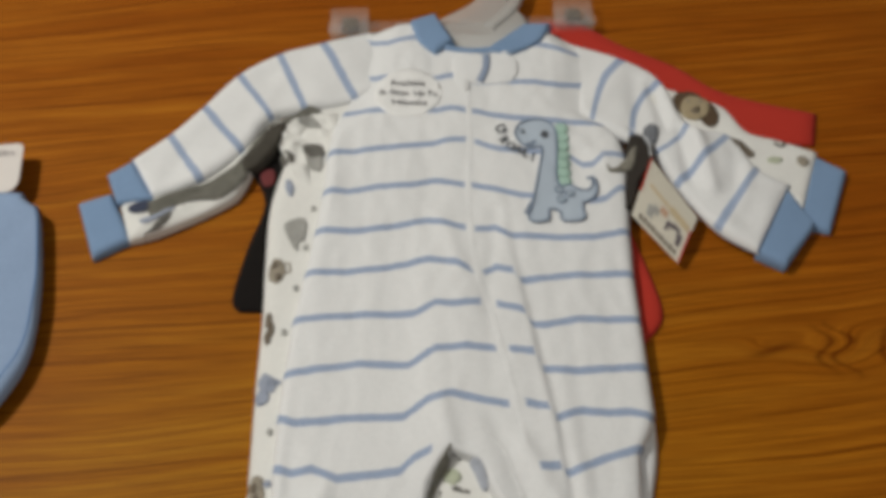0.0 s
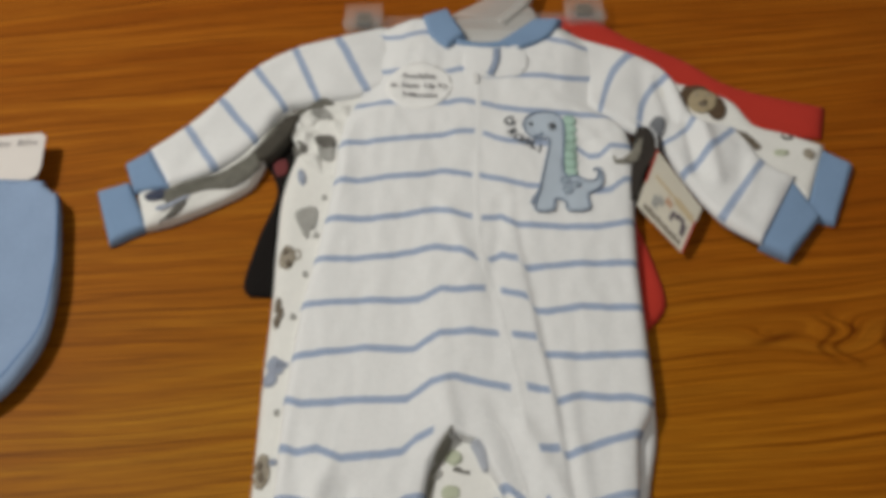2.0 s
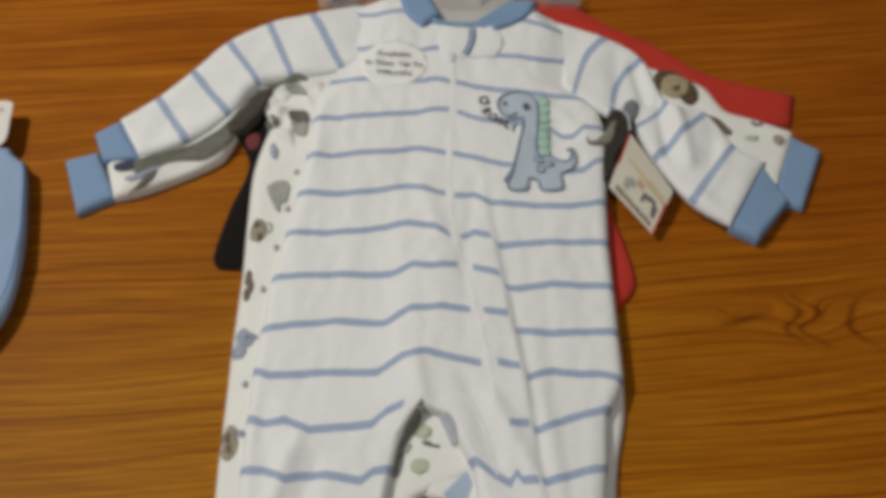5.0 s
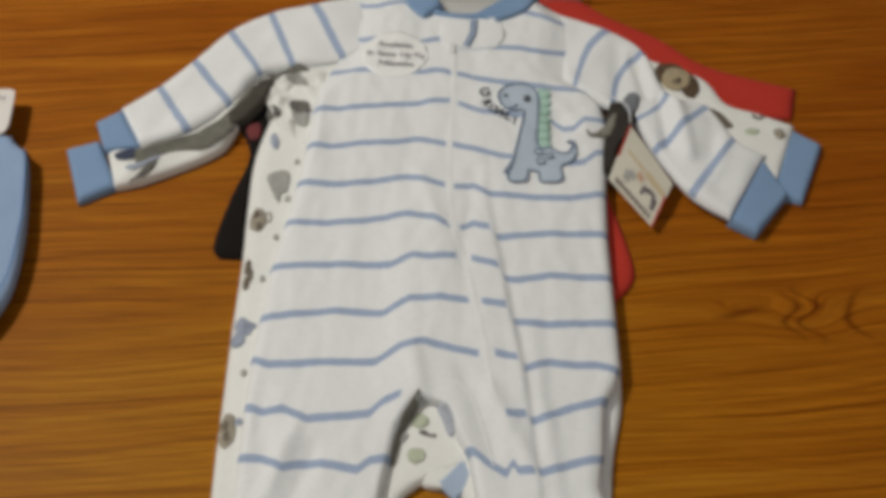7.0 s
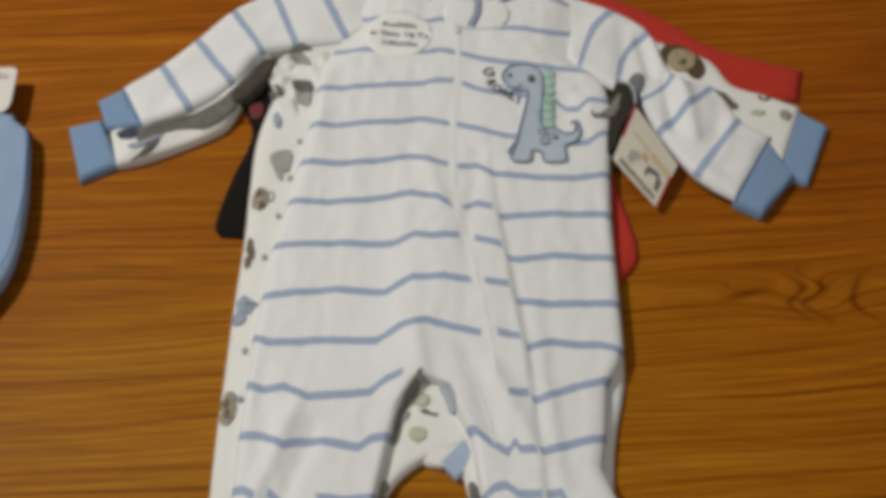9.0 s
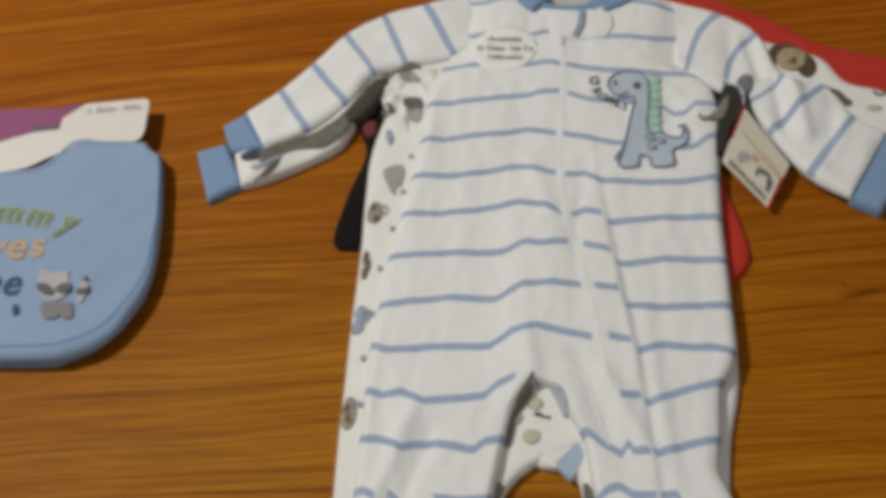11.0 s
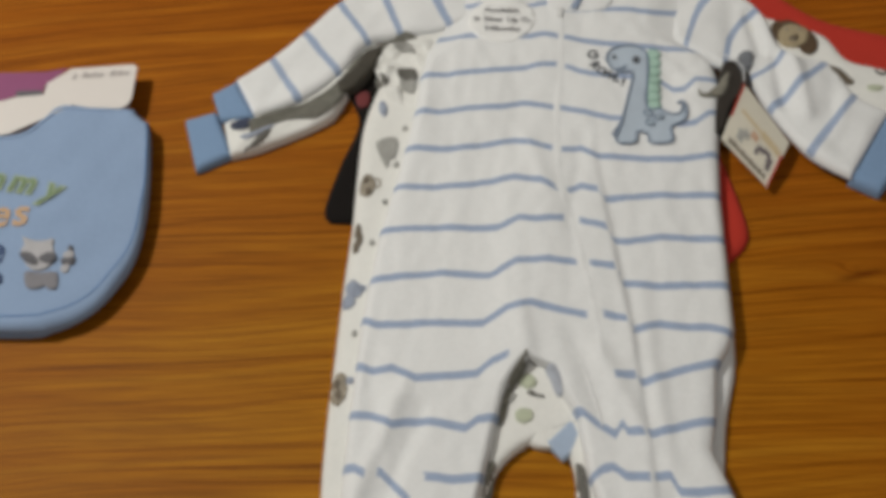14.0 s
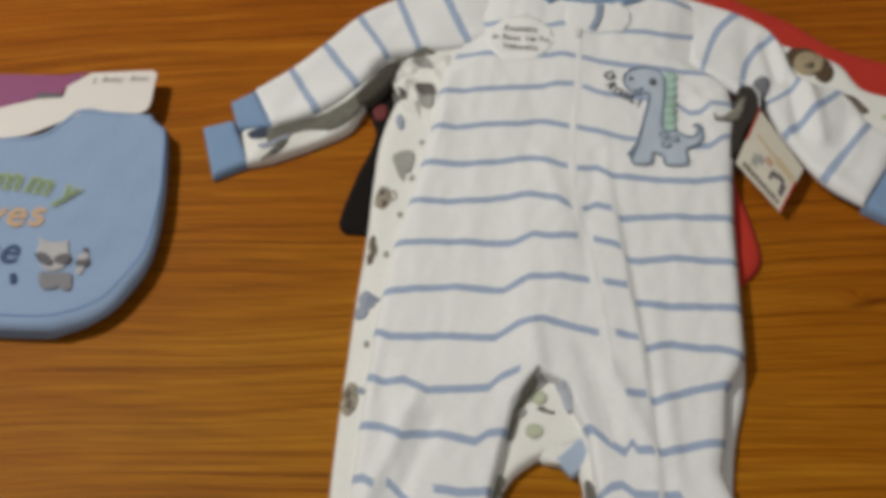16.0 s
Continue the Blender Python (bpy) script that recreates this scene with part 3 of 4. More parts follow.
def body_half(bm, ph, bare, inner, outer, nu, nv):
    top, bottom = 0.222, -0.30
    grid = []
    for j in range(nv):
        v = j / (nv - 1)
        yn = top + (bottom - top) * v
        row = []
        for i in range(nu):
            u = i / (nu - 1)
            x = inner(yn) * (1 - u) + outer(yn) * u
            y = yn + (neck_y(x) - top) * max(0.0, 1 - (top - yn) / 0.10)
            gap = min(abs(x - outer(yn)), (bottom - yn) * -1)
            gap = min(gap, 1.9 * (math.hypot(x - inner(yn), max(0.0, yn + 0.156)) if yn > -0.156 else abs(x - inner(yn))))
            near_arm = step(0.105, 0.135, y)
            q = min(1.0, gap / (0.009 + 0.022 * near_arm))
            z = 0.0105 + 0.0005 * near_arm + (0.006 + 0.0005 * near_arm) * ((1 - near_arm) * math.sqrt(max(0.0, 1 - (1 - q) ** 2)) + near_arm * step(0.0, 1.0, q))
            z += q * (0.0034 * swell(x, y) + 0.0015 * noise.noise(Vector((x * 42, y * 11, 2.0))) + 0.0007 * noise.noise(Vector((x * 110, y * 70, 4.0))))
            for fo in FOLDS:
                z += 0.65 * q * crease(x, y, *fo)
            p = bm.verts.new((x, y, z))
            p[ph] = stripe_phase(x, y)
            p[bare] = 1.0 if unstriped(x, y) else 0.0
            row.append(p)
        grid.append(row)
    return grid


bm = bmesh.new()
ph, bare = bm.verts.layers.float.new("phase"), bm.verts.layers.float.new("bare")
ph, bare = bm.verts.layers.float["phase"], bm.verts.layers.float["bare"]
for inner, outer in ((INNER_L, LEFT), (INNER_R, RIGHT)):
    g = body_half(bm, ph, bare, lambda y, t=inner: along(t, y), lambda y, t=outer: along(t, y), 62, 200)
    for j in range(len(g) - 1):
        for i in range(len(g[0]) - 1):
            bm.faces.new((g[j][i], g[j][i + 1], g[j + 1][i + 1], g[j + 1][i]))
bmesh.ops.remove_doubles(bm, verts=bm.verts, dist=0.00002)
r = bmesh.ops.extrude_edge_only(bm, edges=[e for e in bm.edges if len(e.link_faces) == 1])
for v in r["geom"]:
    if isinstance(v, bmesh.types.BMVert):
        v.co.z -= 0.003
body = part("body", bm, STRIPED, sleeper)

sheet("sleeve", [(-0.069, 0.233), (-0.116, 0.217), (-0.151, 0.204), (-0.183, 0.181), (-0.208, 0.147), (-0.231, 0.118), (-0.257, 0.093)],
      [(-0.055, 0.170), (-0.085, 0.150), (-0.125, 0.140), (-0.151, 0.132), (-0.171, 0.098), (-0.200, 0.071), (-0.236, 0.056)], 0.010, 0.0042, STRIPED_SLEEVE, sleeper, 0.0075, start=0.15, tuck=0.0025, radius=0.008, rough=0.0013, per=14, seed=31,
      folds=[((-0.14, 0.185), (-0.165, 0.125), 0.008, 0.0015), ((-0.20, 0.125), (-0.225, 0.075), 0.007, -0.001)], label="striped long sleeve")
sheet("side_panel", [(0.05, -0.11), (0.05, -0.15), (0.05, -0.20), (0.05, -0.26)], [(0.117, -0.12), (0.115, -0.155), (0.106, -0.195), (0.100, -0.255)], 0.003, 0.004, WHITE_KNIT, sleeper, 0.001, seed=61)
sheet("back_neck", [(-0.030, 0.232), (0.012, 0.226), (0.066, 0.228)], [(-0.020, 0.190), (0.012, 0.185), (0.055, 0.185)], 0.005, 0.004, WHITE_KNIT, sleeper, 0.003, per=12, seed=62)
sheet("cuff", [(-0.273, 0.079), (-0.255, 0.092)], [(-0.261, 0.051), (-0.233, 0.054)], 0.010, 0.0035, BLUE_KNIT, sleeper, 0.0075, per=12, radius=0.004, label="blue ribbed cuff")
sheet("sleeve", [(0.086, 0.214), (0.136, 0.187), (0.162, 0.161), (0.176, 0.115), (0.206, 0.103), (0.222, 0.070), (0.243, 0.053)],
      [(0.090, 0.128), (0.101, 0.120), (0.130, 0.098), (0.146, 0.086), (0.158, 0.055), (0.181, 0.014), (0.207, -0.007)], 0.010, 0.0042, STRIPED_SLEEVE, sleeper, 0.0075, start=0.15, tuck=0.0025, radius=0.008, rough=0.0013, per=14, seed=35,
      folds=[((0.178, 0.115), (0.183, 0.050), 0.006, 0.0042), ((0.168, 0.11), (0.170, 0.06), 0.005, -0.0035), ((0.153, 0.155), (0.158, 0.112), 0.005, -0.004), ((0.215, 0.07), (0.20, 0.03), 0.005, 0.002), ((0.14, 0.16), (0.135, 0.11), 0.007, -0.002), ((0.165, 0.13), (0.19, 0.06), 0.008, 0.002), ((0.205, 0.085), (0.2, 0.02), 0.006, -0.0012)], label="striped long sleeve", bows=[(0.6, 0.15), (1.0, 0.2), (2.0, 0.3), (2.6, 0.0), (3.0, -0.16), (3.6, 0.0)])
sheet("cuff", [(0.240, 0.054), (0.2545, 0.0180)], [(0.206, -0.0065), (0.2250, -0.0185)], 0.0072, 0.0035, BLUE_KNIT, sleeper, 0.001, per=12, radius=0.004, label="blue ribbed cuff")


# collar, zip and flap
sheet("collar", [(-0.042, 0.232), (-0.034, 0.206), (-0.020, 0.192)], [(-0.020, 0.241), (-0.011, 0.222), (-0.004, 0.206)], 0.015, 0.006, BLUE_KNIT, sleeper, 0.008, per=10, radius=0.004, label="blue ribbed collar end")
sheet("collar", [(0.054, 0.224), (0.037, 0.210), (0.020, 0.195)], [(0.078, 0.224), (0.067, 0.203), (0.040, 0.187)], 0.015, 0.006, BLUE_KNIT, sleeper, 0.008, per=10, radius=0.004, label="blue ribbed collar end")
sheet("neckband", [(-0.014, 0.205), (0.008, 0.199), (0.034, 0.201)], [(-0.014, 0.198), (0.008, 0.192), (0.034, 0.191)], 0.014, 0.005, BLUE_KNIT, sleeper, 0.008, nu=8, per=10, radius=0.003, label="blue ribbed neckband")
ribbon("zip_placket", [(x, y) for y, x in ZIP if y > -0.15] + [(0.0325, -0.156)], 0.0026, WHITE_KNIT, sleeper, lift=0.0001, crown=0.0001, per=16)
cord("gusset_seam", [(0.004, -0.1400), (0.018, -0.155), (0.026, -0.178), (0.031, -0.200)], 0.0007, WHITE_KNIT, sleeper, lift=0.0002)
flap = patch("zip_flap", [(-0.004, 0.190), (0.020, 0.191), (0.041, 0.189), (0.047, 0.175), (0.040, 0.160), (0.018, 0.158), (-0.004, 0.161)], WHITE_KNIT, sleeper, lift=0.0002, thick=0.0004, label="white zip guard flap")
STITCH = plain("slate_blue_thread", (0.235, 0.29, 0.38), 0.8)
STRIPE_BLUE = plain("stripe_blue_cotton", (0.285, 0.342, 0.455), 0.9)
cord("stripe", [(0.0215, 0.190), (0.0205, 0.175), (0.0150, 0.160)], 0.0032, STRIPE_BLUE, flap, lift=0.0010, flat=0.2)
bm = bmesh.new()
box(bm, (0.0015, 0.150, top_z(0.004, 0.154) + 0.0002), (0.0065, 0.161, top_z(0.004, 0.154) + 0.0016), 0.0006)
part("zip_pull", bm, plain("zip_pull_white", (0.76, 0.75, 0.73), 0.4), sleeper, tree=False)
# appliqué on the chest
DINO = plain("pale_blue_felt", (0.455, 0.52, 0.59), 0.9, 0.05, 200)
GREEN = plain("mint_green_felt", (0.42, 0.60, 0.50), 0.9, 0.08, 200)
DARK_THREAD = plain("dark_thread", (0.085, 0.09, 0.10), 0.8)
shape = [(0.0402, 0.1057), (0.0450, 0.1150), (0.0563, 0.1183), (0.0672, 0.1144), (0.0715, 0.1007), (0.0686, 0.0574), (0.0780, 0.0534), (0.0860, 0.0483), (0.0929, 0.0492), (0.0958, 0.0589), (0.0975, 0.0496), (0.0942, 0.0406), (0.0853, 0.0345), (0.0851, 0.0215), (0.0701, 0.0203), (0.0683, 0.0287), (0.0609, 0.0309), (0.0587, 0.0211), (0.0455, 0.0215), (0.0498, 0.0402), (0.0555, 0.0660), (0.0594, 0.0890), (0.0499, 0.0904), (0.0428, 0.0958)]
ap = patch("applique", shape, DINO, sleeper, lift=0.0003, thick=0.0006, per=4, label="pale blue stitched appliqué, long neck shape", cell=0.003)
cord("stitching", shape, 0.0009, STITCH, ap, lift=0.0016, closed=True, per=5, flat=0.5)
for i in range(7):
    c = [(0.0760, 0.1082), (0.0741, 0.0573)]
    y = c[0][1] + (c[1][1] - c[0][1]) * i / 6
    x = c[0][0] + (c[1][0] - c[0][0]) * i / 6
    patch("scallop", [(x - 0.004, y + 0.004), (x + 0.003, y + 0.0045), (x + 0.0055, y), (x + 0.003, y - 0.0045), (x - 0.004, y - 0.004)], GREEN, ap, lift=0.0004, thick=0.0007, per=3, label="mint green felt scallop")
    cord("stitching", [(x - 0.004, y + 0.0045), (x + 0.003, y + 0.0045)], 0.0004, plain("green_thread", (0.20, 0.38, 0.28), 0.8) if i == 0 else bpy.data.materials["green_thread"], ap, lift=0.0012, flat=0.5)
for x, y in [(0.0692, 0.0487), (0.0769, 0.0448), (0.0702, 0.0391)]:
    patch("spot", [(x - 0.0026, y + 0.0019), (x + 0.0022, y + 0.0022), (x + 0.0026, y - 0.0019), (x - 0.0022, y - 0.0022)], plain("light_felt", (0.46, 0.54, 0.60), 0.9), ap, lift=0.0016, thick=0.0004, per=3)
    cord("stitching", [(x - 0.0026, y + 0.0019), (x + 0.0022, y + 0.0022), (x + 0.0026, y - 0.0019), (x - 0.0022, y - 0.0022)], 0.0006, STITCH, ap, lift=0.0022, closed=True, per=3, flat=0.5)
for (x, y), r in zip([(0.0624, 0.1022), (0.0459, 0.1062)], (0.0028, 0.0014)):
    patch("stitched_dot", [(x + r * math.cos(a), y + 1.2 * r * math.sin(a)) for a in (0, 1.05, 2.1, 3.15, 4.2, 5.25)], DARK_THREAD, ap, lift=0.0016, thick=0.0005, per=3)
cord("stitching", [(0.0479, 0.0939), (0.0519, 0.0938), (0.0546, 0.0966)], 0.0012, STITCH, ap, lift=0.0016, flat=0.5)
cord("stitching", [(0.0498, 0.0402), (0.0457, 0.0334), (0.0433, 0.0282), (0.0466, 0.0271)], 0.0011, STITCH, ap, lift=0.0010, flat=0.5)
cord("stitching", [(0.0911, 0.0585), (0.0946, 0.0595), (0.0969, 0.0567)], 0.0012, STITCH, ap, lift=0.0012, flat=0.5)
for ch, (x, y), turn, size in zip("GROWL!", [(0.0296, 0.1095), (0.0311, 0.0990), (0.0355, 0.0925), (0.0410, 0.0885), (0.0472, 0.0845), (0.0520, 0.0805)], (10, -62, -50, -34, -22, -14), (0.0125, 0.0100, 0.0095, 0.0100, 0.0105, 0.0110)):
    lettering("letter", ch, size, (x, y), turn, DARK_THREAD, sleeper, lift=0.0007, bold=0.0004)

GREY_INK = plain("grey_ink", (0.24, 0.23, 0.235), 0.7)
# round sticker
sticker = thing("sticker", "round clear-edged paper size sticker on striped cloth", "sticker")
cx, cy = -0.043, 0.1505
patch("disc", [(cx + 0.0275 * math.cos(k * math.pi / 8), cy + 0.0255 * math.sin(k * math.pi / 8)) for k in range(16)], plain("sticker_paper", (0.84, 0.83, 0.80), 0.35, 0.02), sticker, lift=0.0002, thick=0.0001, per=3)
for word, dx, dy in (("Available", 0.000, 0.0095), ("in", -0.0200, 0.0009), ("Sizes", -0.0068, -0.0002), ("Up", 0.0090, -0.0016), ("To", 0.0195, -0.0025), ("9", -0.0115, -0.0102), ("Months", 0.0035, -0.0115)):
    lettering("word", word, 0.0079, (cx + dx, cy + dy), -5, GREY_INK, sticker, lift=0.0012, bold=0.0001)

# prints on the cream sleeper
BAND_OLIVE = plain("olive_print_and_fold_shade", (0.20, 0.19, 0.155), 0.9, 0.3, 140)
OLIVE = plain("olive_grey_print_and_shade", (0.27, 0.25, 0.20), 0.9, 0.25, 160)
BROWN = plain("brown_print", (0.22, 0.175, 0.125), 0.9, 0.3, 220)
TAN = plain("tan_print", (0.40, 0.345, 0.265), 0.9, 0.25, 200)
DARK = plain("dark_grey_print_and_shade", (0.16, 0.15, 0.13), 0.9, 0.2, 200)
SLATE = plain("slate_blue_print_and_shade", (0.38, 0.42, 0.51), 0.9, 0.2, 200)
SAGE = plain("sage_print", (0.52, 0.55, 0.40), 0.9, 0.12, 200)
GREY = plain("grey_print", (0.42, 0.41, 0.375), 0.9, 0.2, 200)


def blot(centres, w, h, material, wob=0.0010, turn=0.0, lift=0.0005):
    """Small printed motifs without any figure."""
    for x, y in centres:
        c, s = math.cos(turn), math.sin(turn)
        ring = [(w * math.cos(a), h * math.sin(a)) for a in (0, 0.9, 1.8, 2.7, 3.6, 4.5, 5.4)]
        patch("print", [(x + p * c - q * s, y + p * s + q * c) for p, q in ring], material, print_sleeper, lift=lift, thick=0.0002, per=3, wob=wob)


def blotch(pts, material):
    patch("print", pts, material, print_sleeper, lift=0.0010, thick=0.0002, per=3, wob=0.0008, cell=0.0022)


blot([(-0.1134, 0.0434), (-0.1172, 0.0089), (-0.1218, -0.0256), (-0.1275, -0.0615), (-0.1313, -0.1346)], 0.0022, 0.0026, GREY)
blot([(-0.1298, -0.0996), (-0.1296, -0.1695)], 0.0028, 0.0024, SLATE)
blot([(-0.1366, -0.0116)], 0.0058, 0.0105, TAN)
blot([(-0.1383, -0.0067), (-0.1349, -0.0166)], 0.0022, 0.0032, BROWN, lift=0.0009)
cord("print", [(-0.1314, -0.0053), (-0.1280, -0.0054), (-0.1271, -0.0114), (-0.1299, -0.0128)], 0.0007, TAN, print_sleeper, lift=0.0004, closed=True, flat=0.3)
blot([(-0.1369, -0.1754)], 0.0058, 0.0120, TAN)
blot([(-0.1387, -0.1717), (-0.1369, -0.1791)], 0.0022, 0.0036, BROWN, lift=0.0009)
blot([(-0.1392, -0.0512), (-0.1387, -0.0649), (-0.1369, -0.0590)], 0.0026, 0.0062, BROWN)
blot([(-0.1376, -0.0986), (-0.1387, -0.1100), (-0.1343, -0.1008)], 0.0050, 0.0062, SLATE)
blotch([(-0.1339, 0.0293), (-0.1190, 0.0342), (-0.1184, 0.0159), (-0.1224, 0.0140), (-0.1230, 0.0058), (-0.1282, 0.0126)], GREY)
blotch([(-0.1242, 0.1038), (-0.1103, 0.1040), (-0.1090, 0.0912), (-0.1221, 0.0938)], DARK)
blotch([(-0.1216, 0.0938), (-0.1094, 0.0912), (-0.1099, 0.0786), (-0.1186, 0.0823)], GREY)
blot([(-0.1326, 0.0644)], 0.0032, 0.0085, SLATE, turn=0.2)
# underarm patches: print, with the crumpled cloth's shade put into its colour
blotch([(-0.1430, 0.1310), (-0.1210, 0.1430), (-0.1120, 0.1380), (-0.1250, 0.1345), (-0.1390, 0.1245)], BAND_OLIVE)
blotch([(-0.1300, 0.1275), (-0.1190, 0.1330), (-0.1120, 0.1220), (-0.1160, 0.1230), (-0.1240, 0.1235)], GREY)
blotch([(-0.1420, 0.1000), (-0.1310, 0.0940), (-0.1340, 0.0870), (-0.1420, 0.0910)], DARK)
# dark bands on the lower sleeve: print plus the fold's shade, put into colour
DEEP = plain("deep_olive_fold_shade", (0.075, 0.065, 0.048), 0.9, 0.3, 140)
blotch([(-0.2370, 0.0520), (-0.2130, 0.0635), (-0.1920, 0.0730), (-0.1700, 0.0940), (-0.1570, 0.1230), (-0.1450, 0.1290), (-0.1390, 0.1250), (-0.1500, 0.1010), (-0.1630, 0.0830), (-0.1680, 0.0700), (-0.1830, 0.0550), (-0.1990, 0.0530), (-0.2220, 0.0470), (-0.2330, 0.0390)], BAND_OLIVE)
# added dark sheet standing in for the shade inside the sleeve
sheet("sleeve_shade", [(-0.1720, 0.0900), (-0.1600, 0.1060), (-0.1520, 0.1220), (-0.1410, 0.1290)], [(-0.1680, 0.0790), (-0.1570, 0.0850), (-0.1480, 0.0990), (-0.1390, 0.1220)], 0.0115, 0.0018, DEEP, print_sleeper, 0.004, radius=0.004, label="dark sheet standing in for shade in the sleeve fold")
# two diagonal fold lines by the cuff, their shade drawn as streaks
blotch([(-0.2350, 0.0250), (-0.2240, 0.0310), (-0.2180, 0.0410), (-0.2230, 0.0390), (-0.2320, 0.0280), (-0.2380, 0.0220)], DARK)
blotch([(-0.2410, 0.0360), (-0.2220, 0.0470), (-0.2170, 0.0440), (-0.2340, 0.0320)], SLATE)
# dark navy spot just below the upper cuff
blotch([(-0.2520, 0.0490), (-0.2380, 0.0540), (-0.2370, 0.0470), (-0.2440, 0.0430), (-0.2500, 0.0440)], plain("navy_spot", (0.05, 0.06, 0.10), 0.9))
# sleeve above the striped one
MANE = plain("dark_brown_print", (0.115, 0.070, 0.036), 0.9, 0.25, 200)
FAWN = plain("fawn_print", (0.45, 0.36, 0.22), 0.9, 0.2, 200)
blotch([(0.1690, 0.1440), (0.1770, 0.1530), (0.1880, 0.1530), (0.1960, 0.1420), (0.2010, 0.1320), (0.2015, 0.1210), (0.1960, 0.1125), (0.1900, 0.1140), (0.1840, 0.1250), (0.1740, 0.1280), (0.1690, 0.1330)], MANE)
blot([(0.1845, 0.1325)], 0.0112, 0.0138, FAWN, 0.0004, turn=-0.5, lift=0.0018)
blot([(0.1840, 0.1285)], 0.0034, 0.0030, BROWN, 0.0002, lift=0.0024)
blot([(0.1862, 0.1308)], 0.0016, 0.0016, MANE, 0.0, lift=0.0028)
blot([(0.1800, 0.1390), (0.1895, 0.1380)], 0.0014, 0.0014, TAN, 0.0, lift=0.0024)
blot([(0.2120, 0.0945), (0.2165, 0.0870)], 0.0075, 0.0042, BROWN, turn=-0.8)
cord("print", [(0.2404, 0.0964), (0.2430, 0.0923), (0.2476, 0.0933), (0.2476, 0.0979)], 0.0014, DARK, print_sleeper, lift=0.0004, flat=0.3)
blot([(0.2367, 0.0777)], 0.0060, 0.0034, SAGE)
blot([(0.2578, 0.0759)], 0.0045, 0.0050, TAN)
# between the legs
# thin wedge at the leg opening, shade put into an olive patch
blotch([(-0.0152, -0.1512), (-0.0197, -0.1566), (-0.0280, -0.1730), (-0.0327, -0.1953), (-0.0295, -0.1959), (-0.0247, -0.1760), (-0.0168, -0.1600)], OLIVE)
PALE_BLUE = cloth_material("pale_blue_rib_knit", (0.40, 0.48, 0.60), rib=1500.0)
blot([(-0.0151, -0.1675), (-0.0169, -0.1905)], 0.0058, 0.0052, SAGE)
blot([(-0.0078, -0.1773), (-0.0120, -0.1759)], 0.0036, 0.0013, DARK, turn=-0.2)
blotch([(-0.0040, -0.1590), (0.0030, -0.1610), (0.0070, -0.1760), (0.0030, -0.1765), (-0.0010, -0.1660)], plain("pale_slate_print", (0.46, 0.48, 0.53), 0.9, 0.15, 200))
# black print and the gap's shade beside the leg, painted as one strip
blotch([(0.0150, -0.2220), (0.0200, -0.2240), (0.0230, -0.2450), (0.0170, -0.2470)], DARK)
blotch([(-0.0402, -0.2424), (-0.0372, -0.2224), (-0.0331, -0.2226), (-0.0341, -0.2311), (-0.0362, -0.2422)], OLIVE)
blotch([(-0.0277, -0.1804), (-0.0254, -0.1757), (-0.0219, -0.1771), (-0.0252, -0.1818)], GREY)
sheet("leg_cuff", [(-0.0037, -0.2075), (0.0041, -0.1999), (0.0126, -0.1903)], [(0.0073, -0.2185), (0.0134, -0.2125), (0.0174, -0.2011)], 0.006, 0.003, PALE_BLUE, print_sleeper, 0.003, per=10, radius=0.003, label="pale blue ribbed ankle cuff")

# gap under the arm: dark garment with the gap's shade in its colour
SHADED_BLACK = cloth_material("shaded_brown_black_cotton", (0.045, 0.038, 0.032))
sheet("sleeve", [(0.1290, 0.1040), (0.1225, 0.0850), (0.1195, 0.0660), (0.1165, 0.0460), (0.1130, 0.0250)], [(0.1440, 0.1040), (0.1470, 0.0890), (0.1420, 0.0740), (0.1310, 0.0590), (0.1240, 0.0380)], 0.0128, 0.0025, SHADED_BLACK, black_shirt, 0.001, per=10, radius=0.004)
patch("print", [(0.1400, 0.1080), (0.1460, 0.1130), (0.1515, 0.1095), (0.1490, 0.0970), (0.1430, 0.0900), (0.1380, 0.0970)], plain("blue_grey_print", (0.23, 0.24, 0.26), 0.9, 0.25, 200), black_shirt, lift=0.0009, thick=0.0004, per=3, label="blue-grey print")
patch("print", [(0.1070, 0.0710), (0.1120, 0.0670), (0.1210, 0.0760), (0.1280, 0.0870), (0.1320, 0.0890), (0.1270, 0.0700), (0.1200, 0.0650), (0.1090, 0.0640)], OLIVE, black_shirt, lift=0.0008, thick=0.0003, per=3, wob=0.0008, label="olive grey print")
patch("print", [(-0.1568, 0.0811), (-0.1474, 0.0854), (-0.1453, 0.0729), (-0.1530, 0.0697)], plain("dull_red_print", (0.16, 0.03, 0.03), 0.9), black_shirt, lift=0.0006, per=3, label="dull red print")

# ---- hang tag ----
tag = thing("hang_tag", "white paper hang tag with small printed motifs beside sleeve", "tag")
TAG = [(0.1409, 0.0775), (0.1688, 0.0249), (0.1500, -0.0124), (0.1205, 0.0266)]
tz = (0.0172, 0.0110, 0.0072, 0.0140)


def on_tag(u, v, lift):
    a = Vector((*TAG[0], tz[0])).lerp(Vector((*TAG[1], tz[1])), u)
    b = Vector((*TAG[3], tz[3])).lerp(Vector((*TAG[2], tz[2])), u)
    p = a.lerp(b, v)
    p.z += lift + 0.0015 * math.sin(math.pi * v)
    return p


